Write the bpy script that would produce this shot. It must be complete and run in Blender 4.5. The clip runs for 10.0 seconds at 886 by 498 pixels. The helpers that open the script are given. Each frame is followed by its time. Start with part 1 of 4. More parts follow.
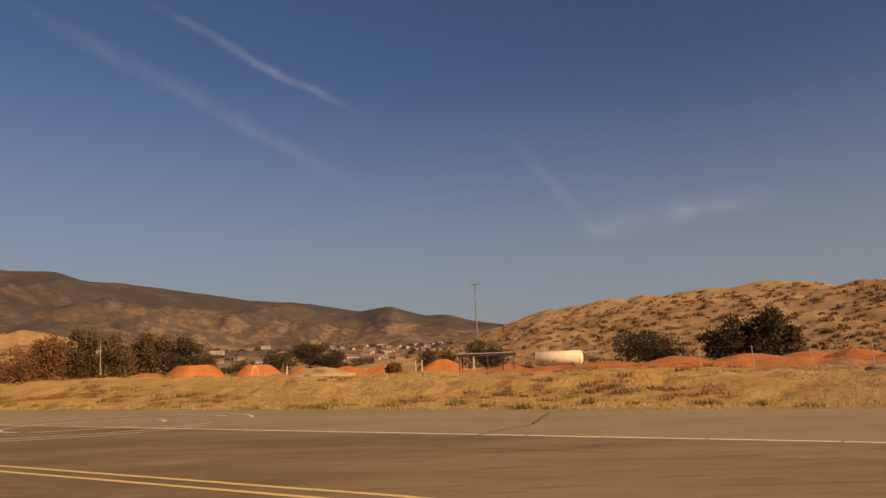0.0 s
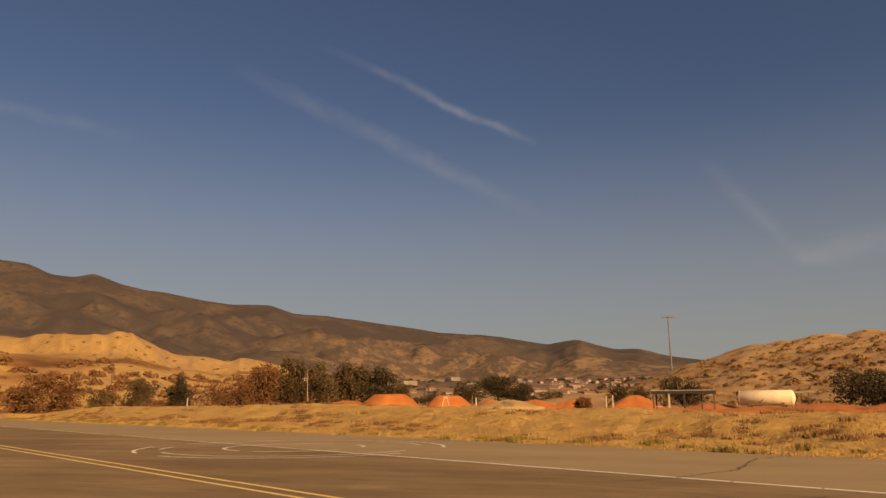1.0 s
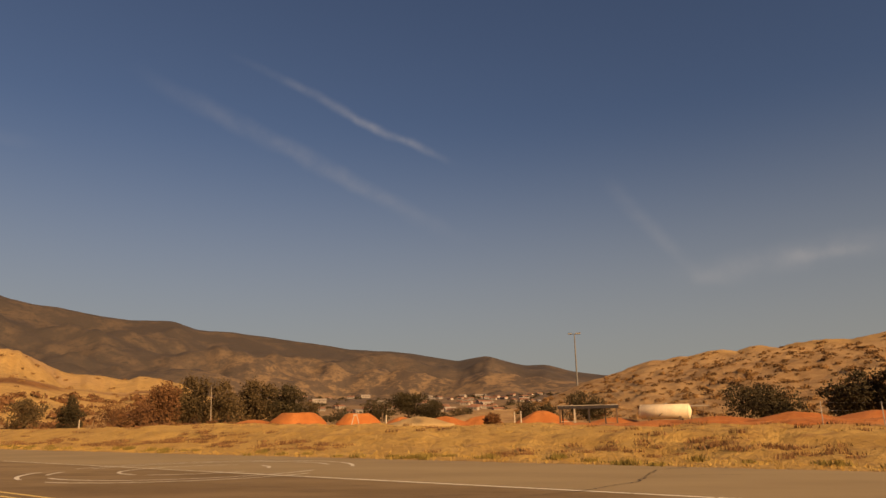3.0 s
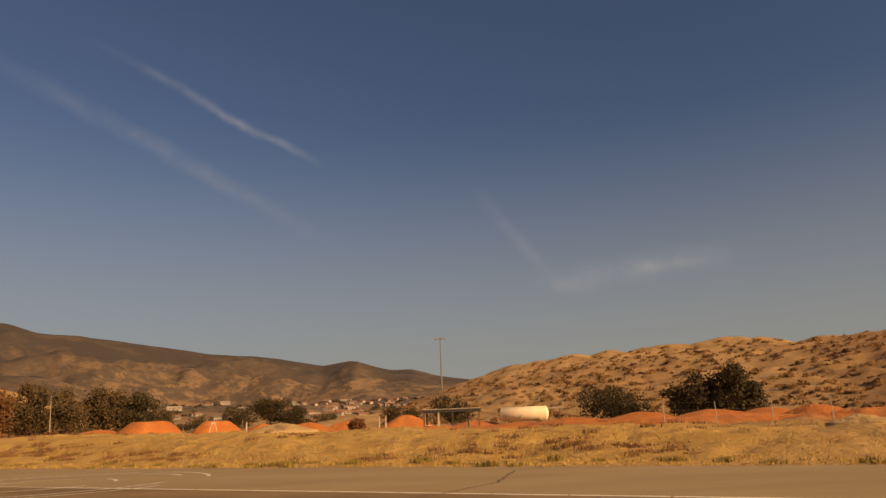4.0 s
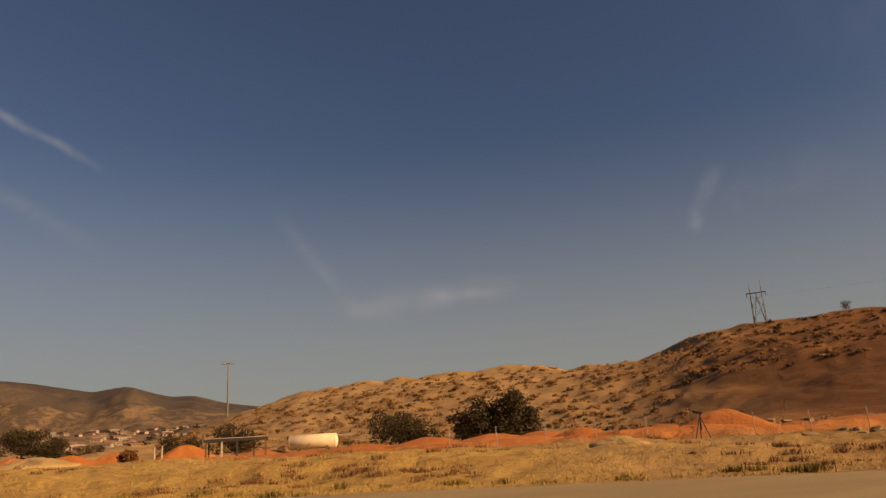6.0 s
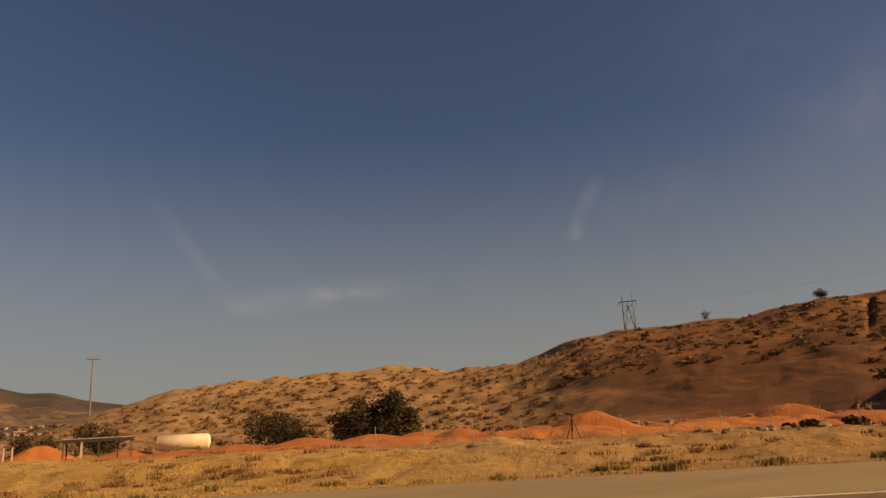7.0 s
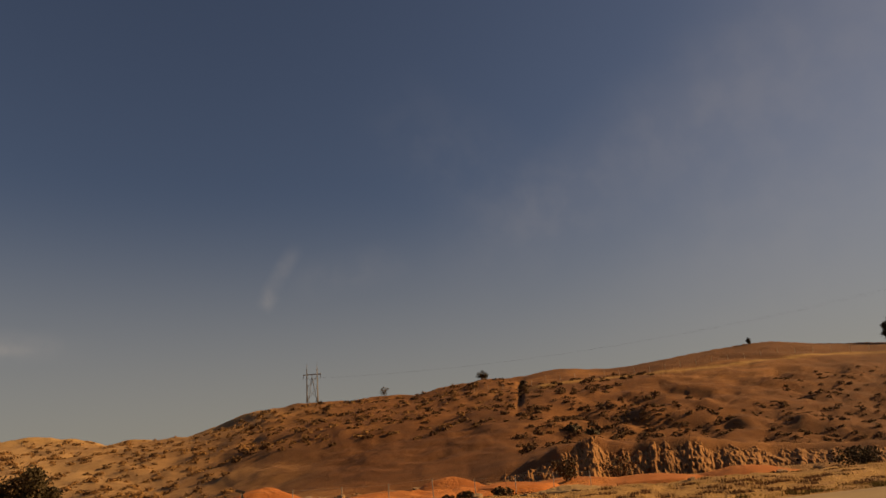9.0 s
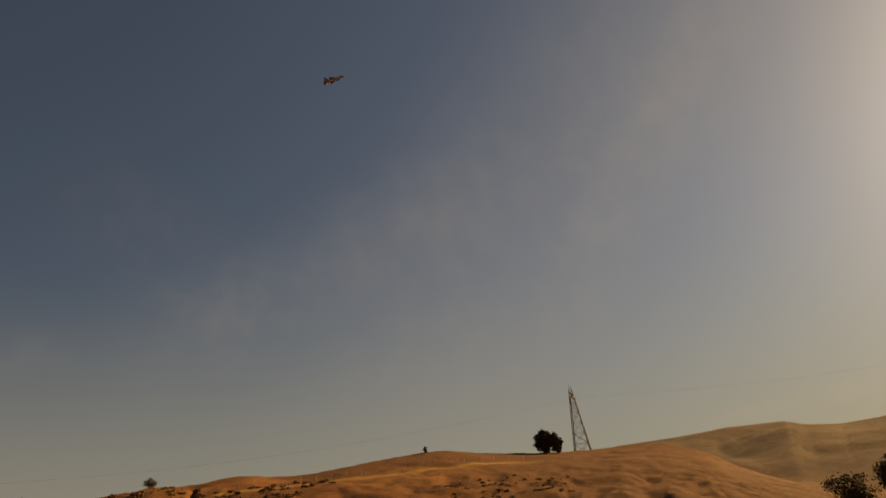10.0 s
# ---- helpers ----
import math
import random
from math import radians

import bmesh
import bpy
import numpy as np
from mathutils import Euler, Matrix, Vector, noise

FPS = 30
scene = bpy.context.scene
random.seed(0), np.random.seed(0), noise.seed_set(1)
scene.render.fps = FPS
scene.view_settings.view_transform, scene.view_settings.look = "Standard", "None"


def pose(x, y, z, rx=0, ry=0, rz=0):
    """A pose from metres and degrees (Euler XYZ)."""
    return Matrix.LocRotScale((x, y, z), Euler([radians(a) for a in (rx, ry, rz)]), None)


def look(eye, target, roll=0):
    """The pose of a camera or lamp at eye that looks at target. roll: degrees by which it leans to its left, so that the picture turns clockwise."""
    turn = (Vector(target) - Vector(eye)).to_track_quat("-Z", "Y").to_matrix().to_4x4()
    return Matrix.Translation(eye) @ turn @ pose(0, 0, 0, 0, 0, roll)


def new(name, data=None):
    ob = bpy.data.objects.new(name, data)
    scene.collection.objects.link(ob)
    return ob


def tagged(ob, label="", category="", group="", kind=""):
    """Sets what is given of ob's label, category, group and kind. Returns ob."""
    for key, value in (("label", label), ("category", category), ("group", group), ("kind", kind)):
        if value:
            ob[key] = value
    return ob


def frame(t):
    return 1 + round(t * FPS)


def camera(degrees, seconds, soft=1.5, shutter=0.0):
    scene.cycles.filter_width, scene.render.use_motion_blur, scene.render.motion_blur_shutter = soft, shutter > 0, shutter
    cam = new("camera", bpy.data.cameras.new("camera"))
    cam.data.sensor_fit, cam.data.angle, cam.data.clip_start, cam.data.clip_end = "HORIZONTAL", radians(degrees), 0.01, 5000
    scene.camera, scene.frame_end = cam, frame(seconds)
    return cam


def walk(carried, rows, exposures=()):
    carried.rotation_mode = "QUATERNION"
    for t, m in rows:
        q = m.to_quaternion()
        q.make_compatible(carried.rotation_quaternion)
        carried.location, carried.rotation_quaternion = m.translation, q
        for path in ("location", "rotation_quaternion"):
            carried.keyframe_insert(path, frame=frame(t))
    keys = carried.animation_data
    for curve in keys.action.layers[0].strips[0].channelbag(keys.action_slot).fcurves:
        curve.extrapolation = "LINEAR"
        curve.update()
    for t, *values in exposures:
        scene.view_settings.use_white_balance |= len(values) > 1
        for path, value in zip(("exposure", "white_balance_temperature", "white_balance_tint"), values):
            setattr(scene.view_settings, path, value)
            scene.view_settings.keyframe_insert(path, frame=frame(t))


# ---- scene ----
cam = camera(64.2, 10.0, soft=1.5)
EYE = (0, 0, 1.7)
# seconds, heading to the right of the lamp mast, tilt up, lean
PATH = [
    (0, -2.56, 9.48, -2.14),
    (0.5, -14.08, 11.27, -1.35),
    (1, -17.76, 12.43, -0.28),
    (1.5, -17.43, 13.18, -0.39),
    (2, -16.34, 13.76, -0.73),
    (3.5, -5.46, 13.62, -1.53),
    (4, 0.43, 13.74, -2.21),
    (4.5, 4.87, 14.22, -2.28),
    (5, 8.22, 14.45, -2.25),
    (6.5, 22.18, 14.95, -3.64),
    (7, 26.65, 14.53, -3.29),
    (7.5, 30.90, 14.42, -3.54),
    (8, 36.01, 15.33, -3.67),
    (8.5, 42.83, 16.67, -4.26),
    (9, 52.46, 18.48, -4.86),
    (9.5, 62.86, 20.97, -5.69),
    (10, 78.91, 23.87, -8.40)]
walk(cam, [(t, pose(*EYE, 90 + p, 0, -y) @ pose(0, 0, 0, 0, 0, r)) for t, y, p, r in PATH],
     [(0, 0.35, 7000, 18), (1, 0.38, 8400, 19), (6.5, 0.30, 8500, 18), (9, 0.19, 9700, 19), (10, 0.16, 13500, 15)])

# ---- light ----
SUN_YAW, SUN_EL = 131.0, 25.0


def heading(yaw, el=0.0):
    y, e = radians(yaw), radians(el)
    return Vector((math.sin(y) * math.cos(e), math.cos(y) * math.cos(e), math.sin(e)))


def place(yaw, r, z=0.0):
    v = heading(yaw)
    return Vector((v.x * r, v.y * r, z))


lamp = bpy.data.lights.new("sun", "SUN")
lamp.energy, lamp.angle, lamp.color = 5.0, radians(0.6), (1.0, 0.74, 0.43)
sun = new("sun", lamp)
sun.matrix_world = look((0, 0, 100), Vector((0, 0, 100)) - heading(SUN_YAW, SUN_EL))

world = bpy.data.worlds.new("sky")
scene.world = world
world.use_nodes = True
wn, wl = world.node_tree.nodes, world.node_tree.links
wn.clear()


def wmath(op, a, b=None, c=None, clamp=False):
    n = wn.new("ShaderNodeMath")
    n.operation, n.use_clamp = op, clamp
    for i, v in enumerate((a, b, c)):
        if v is None:
            continue
        if isinstance(v, (int, float)):
            n.inputs[i].default_value = v
        else:
            wl.new(v, n.inputs[i])
    return n.outputs[0]


def wdot(vec, v):
    n = wn.new("ShaderNodeVectorMath")
    n.operation = "DOT_PRODUCT"
    wl.new(vec, n.inputs[0])
    n.inputs[1].default_value = v
    return n.outputs["Value"]


def wramp(v, lo, hi, a=0.0, b=1.0):
    n = wn.new("ShaderNodeMapRange")
    n.interpolation_type = "SMOOTHSTEP"
    wl.new(v, n.inputs["Value"])
    for key, val in (("From Min", lo), ("From Max", hi), ("To Min", a), ("To Max", b)):
        n.inputs[key].default_value = val
    return n.outputs["Result"]


sky = wn.new("ShaderNodeTexSky")
sky.sky_type, sky.sun_disc = "NISHITA", False
sky.sun_elevation, sky.sun_rotation = radians(SUN_EL), radians(SUN_YAW)
sky.air_density, sky.dust_density, sky.ozone_density = 1.0, 1.0, 2.4
coord = wn.new("ShaderNodeTexCoord").outputs["Generated"]
puffs = wn.new("ShaderNodeTexNoise")
wl.new(coord, puffs.inputs["Vector"])
puffs.inputs["Scale"].default_value, puffs.inputs["Detail"].default_value = 22, 5
fleck = wramp(puffs.outputs["Fac"], 0.3, 0.72)
drift = wn.new("ShaderNodeTexNoise")
wl.new(coord, drift.inputs["Vector"])
drift.inputs["Scale"].default_value, drift.inputs["Detail"].default_value = 9, 3
bend = wmath("MULTIPLY", wmath("SUBTRACT", drift.outputs["Fac"], 0.5), 0.03)


def wisp(p, q, wide, amount, veil=0.0):
    """A thin streak of cirrus between two headings (yaw, elevation)."""
    a, b = heading(*p), heading(*q)
    n, mid = a.cross(b).normalized(), (a + b).normalized()
    along = n.cross(mid).normalized()
    half = a.angle(b) / 2
    off = wmath("ABSOLUTE", wmath("ADD", wdot(coord, n), bend))
    across = wramp(off, 0.0, radians(wide), 1.0, 0.0)
    reach = wramp(wmath("ABSOLUTE", wdot(coord, along)), math.sin(half) * 0.35, math.sin(half) * 1.15, 1.0, 0.0)
    front = wramp(wdot(coord, mid), 0.3, 0.6)
    return wmath("MULTIPLY", wmath("MULTIPLY", wmath("MULTIPLY", across, reach), wmath("MULTIPLY_ADD", fleck, 0.7 - 0.6 * veil, 0.3 + 0.4 * veil)), wmath("MULTIPLY", front, amount))


cover = None
for item in (((-28, 27.9), (-9.5, 20.6), 0.55, 0.16), ((-20.5, 25.2), (-10, 20.8), 0.45, 0.22), ((-16.6, 23.6), (-14.4, 22.8), 0.5, 0.16), ((-35, 25.8), (-8.6, 14.4), 1.0, 0.15),
             ((-26, 22), (-15, 17.4), 0.6, 0.06), ((-55, 20.2), (-42, 19.7), 0.7, 0.11), ((3, 18.4), (10, 10.4), 1.0, 0.11), ((7.5, 10.4), (25, 11.6), 1.6, 0.18),
             ((15.5, 11.1), (21.5, 11.1), 0.7, 0.24), ((9, 10.2), (12, 10.2), 0.8, 0.10), ((40.2, 19.4), (37.4, 14.2), 0.9, 0.20), ((38.5, 15.6), (37.4, 14.2), 0.8, 0.14), ((39, 16.4), (50, 17.6), 2.5, 0.07),
             ((46, 30), (66, 18), 6, 0.05), ((50, 15), (88, 30), 6, 0.10, 0.6), ((66, 8), (122, 40), 16, 0.20, 0.8), ((86, 14), (112, 40), 5, 0.12, 0.6), ((96, 6.8), (114, 7.5), 1.3, 0.45)):
    one = wisp(*item)
    cover = one if cover is None else wmath("ADD", cover, one)
cover = wmath("MINIMUM", cover, 0.8)
deep = wn.new("ShaderNodeMix")
deep.data_type, deep.blend_type = "RGBA", "MULTIPLY"
deep.inputs["Factor"].default_value = 1.0
wl.new(sky.outputs["Color"], deep.inputs["A"])
deep.inputs["B"].default_value = (0.755, 0.885, 1.095, 1)
haze = wn.new("ShaderNodeMix")
haze.data_type = "RGBA"
split = wn.new("ShaderNodeSeparateXYZ")
wl.new(coord, split.inputs[0])
wl.new(wramp(split.outputs["Z"], 0.0, 0.42, 0.78, 0.0), haze.inputs["Factor"])
wl.new(deep.outputs["Result"], haze.inputs["A"])
haze.inputs["B"].default_value = (4.5, 5.1, 5.35, 1)
tint = wn.new("ShaderNodeMix")
tint.data_type = "RGBA"
wl.new(cover, tint.inputs["Factor"])
wl.new(haze.outputs["Result"], tint.inputs["A"])
tint.inputs["B"].default_value = (6.5, 7.0, 7.8, 1)
back = wn.new("ShaderNodeBackground")
wl.new(tint.outputs["Result"], back.inputs["Color"])
back.inputs["Strength"].default_value = 0.045
wl.new(back.outputs[0], wn.new("ShaderNodeOutputWorld").inputs["Surface"])


# ---- materials ----
class Nodes:
    """Shorthand for one node material."""

    def __init__(self, name, rough=0.9, metal=0.0):
        self.mat = bpy.data.materials.new(name)
        self.mat.use_nodes = True
        self.tree = self.mat.node_tree
        self.bsdf = self.tree.nodes["Principled BSDF"]
        self.bsdf.inputs["Roughness"].default_value = rough
        self.bsdf.inputs["Metallic"].default_value = metal
        self.bsdf.inputs["Specular IOR Level"].default_value = 0.25
        self.pos = self.add("ShaderNodeTexCoord").outputs["Object"]

    def add(self, kind):
        return self.tree.nodes.new(kind)

    def link(self, a, b):
        self.tree.links.new(a, b)

    def noise(self, scale, detail=4.0, rough=0.55, stretch=None):
        n = self.add("ShaderNodeTexNoise")
        n.inputs["Scale"].default_value, n.inputs["Detail"].default_value, n.inputs["Roughness"].default_value = scale, detail, rough
        src = self.pos
        if stretch:
            m = self.add("ShaderNodeMapping")
            m.inputs["Rotation"].default_value = (0, 0, stretch[3]) if len(stretch) > 3 else (0, 0, 0)
            m.inputs["Scale"].default_value = stretch[:3]
            self.link(self.pos, m.inputs["Vector"])
            src = m.outputs[0]
        self.link(src, n.inputs["Vector"])
        return n.outputs["Fac"]

    def ramp(self, v, lo, hi, a=0.0, b=1.0):
        n = self.add("ShaderNodeMapRange")
        n.interpolation_type = "SMOOTHSTEP"
        self.link(v, n.inputs["Value"])
        for key, val in (("From Min", lo), ("From Max", hi), ("To Min", a), ("To Max", b)):
            n.inputs[key].default_value = val
        return n.outputs["Result"]

    def mix(self, fac, a, b, blend="MIX"):
        n = self.add("ShaderNodeMix")
        n.data_type, n.blend_type = "RGBA", blend
        for key, v in (("Factor", fac), ("A", a), ("B", b)):
            if isinstance(v, (int, float)):
                n.inputs[key].default_value = v
            elif isinstance(v, tuple):
                n.inputs[key].default_value = (*v, 1)
            else:
                self.link(v, n.inputs[key])
        return n.outputs["Result"]

    def times(self, a, b):
        n = self.add("ShaderNodeMath")
        n.operation = "MULTIPLY"
        for i, v in enumerate((a, b)):
            if isinstance(v, (int, float)):
                n.inputs[i].default_value = v
            else:
                self.link(v, n.inputs[i])
        return n.outputs[0]

    def attr(self, name):
        n = self.add("ShaderNodeAttribute")
        n.attribute_name = name
        return n.outputs["Fac"]

    def bump(self, v, height, dist=1.0):
        n = self.add("ShaderNodeBump")
        n.inputs["Strength"].default_value, n.inputs["Distance"].default_value = dist, height
        self.link(v, n.inputs["Height"])
        self.link(n.outputs[0], self.bsdf.inputs["Normal"])

    def done(self, color):
        self.link(color, self.bsdf.inputs["Base Color"])
        return self.mat


def plain(name, a, b, scale=3.0, rough=0.8, metal=0.0, bump=0.0):
    """Two shades of one colour mixed by coarse and fine noise, with small differences between copies."""
    m = Nodes(name, rough, metal)
    c = m.mix(m.ramp(m.noise(scale), 0.35, 0.65), a, b)
    c = m.mix(m.times(m.ramp(m.noise(scale * 9), 0.4, 0.7), 0.35), c, tuple(v * 0.6 for v in a))
    info = m.add("ShaderNodeObjectInfo").outputs["Random"]
    c = m.mix(m.ramp(info, 0, 1, 0.0, 0.18), c, tuple(min(1, v * 1.5) for v in b))
    if bump:
        m.bump(m.noise(scale * 6), bump)
    return m.done(c)


def ground_material():
    m = Nodes("soil", 0.95)
    big, mid, fine = m.noise(0.035, 5), m.noise(0.35, 5), m.noise(3.5, 6, 0.7)
    soil = m.mix(m.ramp(mid, 0.35, 0.68), (0.40, 0.245, 0.115), (0.30, 0.175, 0.08))
    soil = m.mix(m.ramp(big, 0.42, 0.62), soil, (0.45, 0.28, 0.13))
    patch = m.noise(0.13, 5, 0.65)
    soil = m.mix(m.times(m.ramp(patch, 0.48, 0.62), 0.5), soil, (0.25, 0.14, 0.062))
    red = m.mix(m.ramp(mid, 0.3, 0.7), (0.235, 0.095, 0.030), (0.15, 0.058, 0.019))
    red = m.mix(m.ramp(big, 0.45, 0.65), red, (0.32, 0.14, 0.045))
    red = m.mix(m.times(m.ramp(patch, 0.46, 0.62), 0.7), red, (0.12, 0.046, 0.015))
    # cut darkens the red soil; at the upper right it paints the hill's shade
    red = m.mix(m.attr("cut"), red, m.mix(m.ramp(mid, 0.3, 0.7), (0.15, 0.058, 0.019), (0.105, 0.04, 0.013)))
    c = m.mix(m.attr("red"), soil, red)
    straw = m.mix(m.ramp(mid, 0.3, 0.7), (0.55, 0.345, 0.11), (0.43, 0.255, 0.08))
    straw = m.mix(m.times(m.ramp(m.noise(0.9, 4), 0.52, 0.7), 0.7), straw, (0.28, 0.15, 0.06))
    c = m.mix(m.attr("straw"), c, straw)
    clay = m.mix(m.ramp(mid, 0.3, 0.7), (0.60, 0.225, 0.066), (0.46, 0.145, 0.04))
    c = m.mix(m.attr("clay"), c, clay)
    scrub = m.mix(m.ramp(m.noise(0.006, 6, 0.68), 0.46, 0.62), (0.056, 0.046, 0.042), (0.105, 0.075, 0.055))
    scrub = m.mix(m.ramp(m.noise(0.03, 5, 0.7), 0.5, 0.62), scrub, (0.052, 0.044, 0.04))
    fold = m.mix(m.ramp(m.noise(0.016, 7, 0.75), 0.44, 0.58), (0.085, 0.062, 0.048), (0.235, 0.15, 0.085))
    scrub = m.mix(m.attr("fold"), scrub, fold)
    scrub = m.mix(m.times(m.ramp(m.noise(0.09, 4, 0.7), 0.5, 0.62), 0.55), scrub, (0.05, 0.04, 0.034))
    c = m.mix(m.attr("far"), c, scrub)
    c = m.mix(m.times(m.ramp(fine, 0.45, 0.75), 0.45), c, (0.16, 0.09, 0.045))
    m.bump(fine, 0.2)
    return m.done(c)


def asphalt_material():
    m = Nodes("asphalt", 0.82)
    along = radians(28.8)
    big = m.noise(0.09, 5, 0.6, (1, 3.2, 1, along))
    c = m.mix(m.ramp(big, 0.35, 0.68), (0.170, 0.112, 0.058), (0.285, 0.200, 0.108))
    c = m.mix(m.times(m.ramp(m.noise(0.6, 5, 0.6, (1, 5, 1, along)), 0.5, 0.75), 0.7), c, (0.10, 0.066, 0.038))
    c = m.mix(m.times(m.ramp(m.noise(0.25, 6, 0.65), 0.55, 0.72), 0.5), c, (0.35, 0.26, 0.165))
    far = m.attr("lane")
    c = m.mix(far, c, m.mix(m.ramp(big, 0.3, 0.7), (0.275, 0.202, 0.115), (0.345, 0.26, 0.15)))
    c = m.mix(m.times(m.ramp(m.noise(45, 3), 0.45, 0.7), 0.35), c, (0.28, 0.21, 0.15))
    m.bsdf.inputs["Specular IOR Level"].default_value = 0.1
    m.bump(m.noise(30, 4), 0.01)
    return m.done(c)


def paint_material(name, color, worn):
    m = Nodes(name, 0.7)
    c = m.mix(m.ramp(m.noise(2.2, 6, 0.7), worn, worn + 0.16), color, (0.17, 0.125, 0.085))
    return m.done(c)


SOIL = ground_material()
ASPHALT = asphalt_material()
WHITE_PAINT = paint_material("white_paint", (0.78, 0.72, 0.60), 0.60)
FADED_PAINT = paint_material("faded_paint", (0.68, 0.61, 0.49), 0.52)
YELLOW_PAINT = paint_material("yellow_paint", (0.74, 0.54, 0.20), 0.58)
TAR = plain("tar", (0.07, 0.05, 0.034), (0.10, 0.07, 0.048), 8)
BANK = plain("worn_bank", (0.33, 0.165, 0.065), (0.2, 0.09, 0.033), 0.5, 0.95, bump=0.15)
CLAY = plain("clay", (0.46, 0.165, 0.05), (0.36, 0.115, 0.033), 0.6, 0.95, bump=0.1)
DIRT = plain("dry_dirt", (0.45, 0.31, 0.15), (0.34, 0.22, 0.10), 0.8, 0.95, bump=0.1)
ROCK = plain("rock", (0.38, 0.26, 0.15), (0.27, 0.175, 0.095), 2.0, 0.9, bump=0.05)
STEEL = plain("galvanised_steel", (0.42, 0.39, 0.35), (0.34, 0.31, 0.28), 2.0, 0.5, 0.3)
DARK_STEEL = plain("dark_steel", (0.05, 0.04, 0.035), (0.075, 0.06, 0.05), 2.0, 0.6, 0.2)
LATTICE = plain("grey_lattice", (0.2, 0.185, 0.17), (0.16, 0.148, 0.135), 0.5, 0.6, 0.2)
CREAM = plain("cream_paint", (0.80, 0.66, 0.46), (0.72, 0.57, 0.38), 0.8, 0.55)
ROOF_TIN = plain("roof_tin", (0.55, 0.47, 0.38), (0.45, 0.38, 0.30), 1.0, 0.5, 0.2)
WOOD = plain("weathered_wood", (0.16, 0.10, 0.06), (0.11, 0.07, 0.045), 3.0, 0.85)
PALE_WOOD = plain("pale_wood", (0.5, 0.42, 0.32), (0.4, 0.33, 0.25), 3.0, 0.85)
LEAF_DARK = plain("dark_leaf", (0.036, 0.027, 0.012), (0.062, 0.044, 0.018), 0.7, 0.8)
LEAF_OLIVE = plain("olive_leaf", (0.066, 0.044, 0.019), (0.11, 0.07, 0.03), 0.7, 0.8)
LEAF_BROWN = plain("brown_leaf", (0.12, 0.052, 0.022), (0.17, 0.08, 0.034), 0.5, 0.9)
DARK_SCRUB = plain("dark_scrub", (0.095, 0.05, 0.022), (0.14, 0.074, 0.031), 0.3, 0.95)
SAGE = plain("sage_scrub", (0.18, 0.092, 0.037), (0.26, 0.14, 0.056), 0.3, 0.95)
STRAW = plain("straw", (0.47, 0.305, 0.095), (0.37, 0.225, 0.066), 0.5, 0.95)
WEED = plain("green_weed", (0.22, 0.155, 0.042), (0.15, 0.11, 0.03), 0.5, 0.9)
DEAD = plain("dead_weed", (0.20, 0.10, 0.045), (0.15, 0.075, 0.035), 0.5, 0.95)
BARK = plain("bark", (0.13, 0.09, 0.06), (0.09, 0.06, 0.04), 2.0, 0.9)
PALE_BARK = plain("pale_bark", (0.38, 0.31, 0.24), (0.28, 0.22, 0.17), 2.0, 0.9)
STUCCO = plain("stucco", (0.42, 0.35, 0.29), (0.26, 0.21, 0.17), 0.05, 0.9)
TILE_ROOF = plain("tile_roof", (0.28, 0.13, 0.08), (0.22, 0.11, 0.07), 0.05, 0.9)
GREY_ROOF = plain("grey_roof", (0.2, 0.17, 0.15), (0.15, 0.13, 0.115), 0.05, 0.9)
DARK_GLASS = plain("dark_glass", (0.03, 0.03, 0.03), (0.05, 0.045, 0.04), 1.0, 0.2)
JET_GREY = plain("jet_grey", (0.15, 0.125, 0.1), (0.11, 0.095, 0.08), 3.0, 0.5)
JET_PALE = plain("jet_pale", (0.32, 0.26, 0.2), (0.24, 0.2, 0.16), 3.0, 0.45)
JET_DARK = plain("jet_dark", (0.05, 0.045, 0.045), (0.035, 0.032, 0.032), 3.0, 0.4)


# ---- building helpers ----
def mesh_of(name, verts, faces, material, smooth=False):
    me = bpy.data.meshes.new(name)
    me.from_pydata([tuple(v) for v in verts], [], faces)
    me.materials.append(material)
    if smooth:
        me.polygons.foreach_set("use_smooth", [True] * len(me.polygons))
    me.update()
    return me


def part(name, data, material=None, parent=None, label=""):
    """One mesh object, of a bmesh or a mesh, under a thing or a part."""
    if isinstance(data, bmesh.types.BMesh):
        me = bpy.data.meshes.new(name)
        data.to_mesh(me)
        data.free()
        me.materials.append(material)
        data = me
    ob = new(name, data)
    ob.parent = parent
    if label:
        tagged(ob, label)
    return ob


def thing(name, at, label, category, group="", turn=0.0):
    ob = new(name)
    ob.empty_display_size = 0.3
    ob.matrix_world = Matrix.Translation(at) @ pose(0, 0, 0, 0, 0, turn)
    return tagged(ob, label, category, group)


def box(bm, lo, hi, bevel=0.0):
    c = [(lo[i] + hi[i]) / 2 for i in range(3)]
    s = [hi[i] - lo[i] for i in range(3)]
    geo = bmesh.ops.create_cube(bm, size=1, matrix=Matrix.LocRotScale(c, None, s))
    if bevel:
        edges = {e for v in geo["verts"] for e in v.link_edges}
        bmesh.ops.bevel(bm, geom=list(edges), offset=bevel, segments=2, affect="EDGES", profile=0.6)
    return bm


def rod(bm, a, b, r0, r1=None, sides=8):
    """A tapered round bar from a to b."""
    a, b = Vector(a), Vector(b)
    m = Matrix.Translation((a + b) / 2) @ (b - a).to_track_quat("Z", "Y").to_matrix().to_4x4()
    bmesh.ops.create_cone(bm, cap_ends=True, segments=sides, radius1=r0, radius2=r0 if r1 is None else r1, depth=(b - a).length, matrix=m)
    return bm


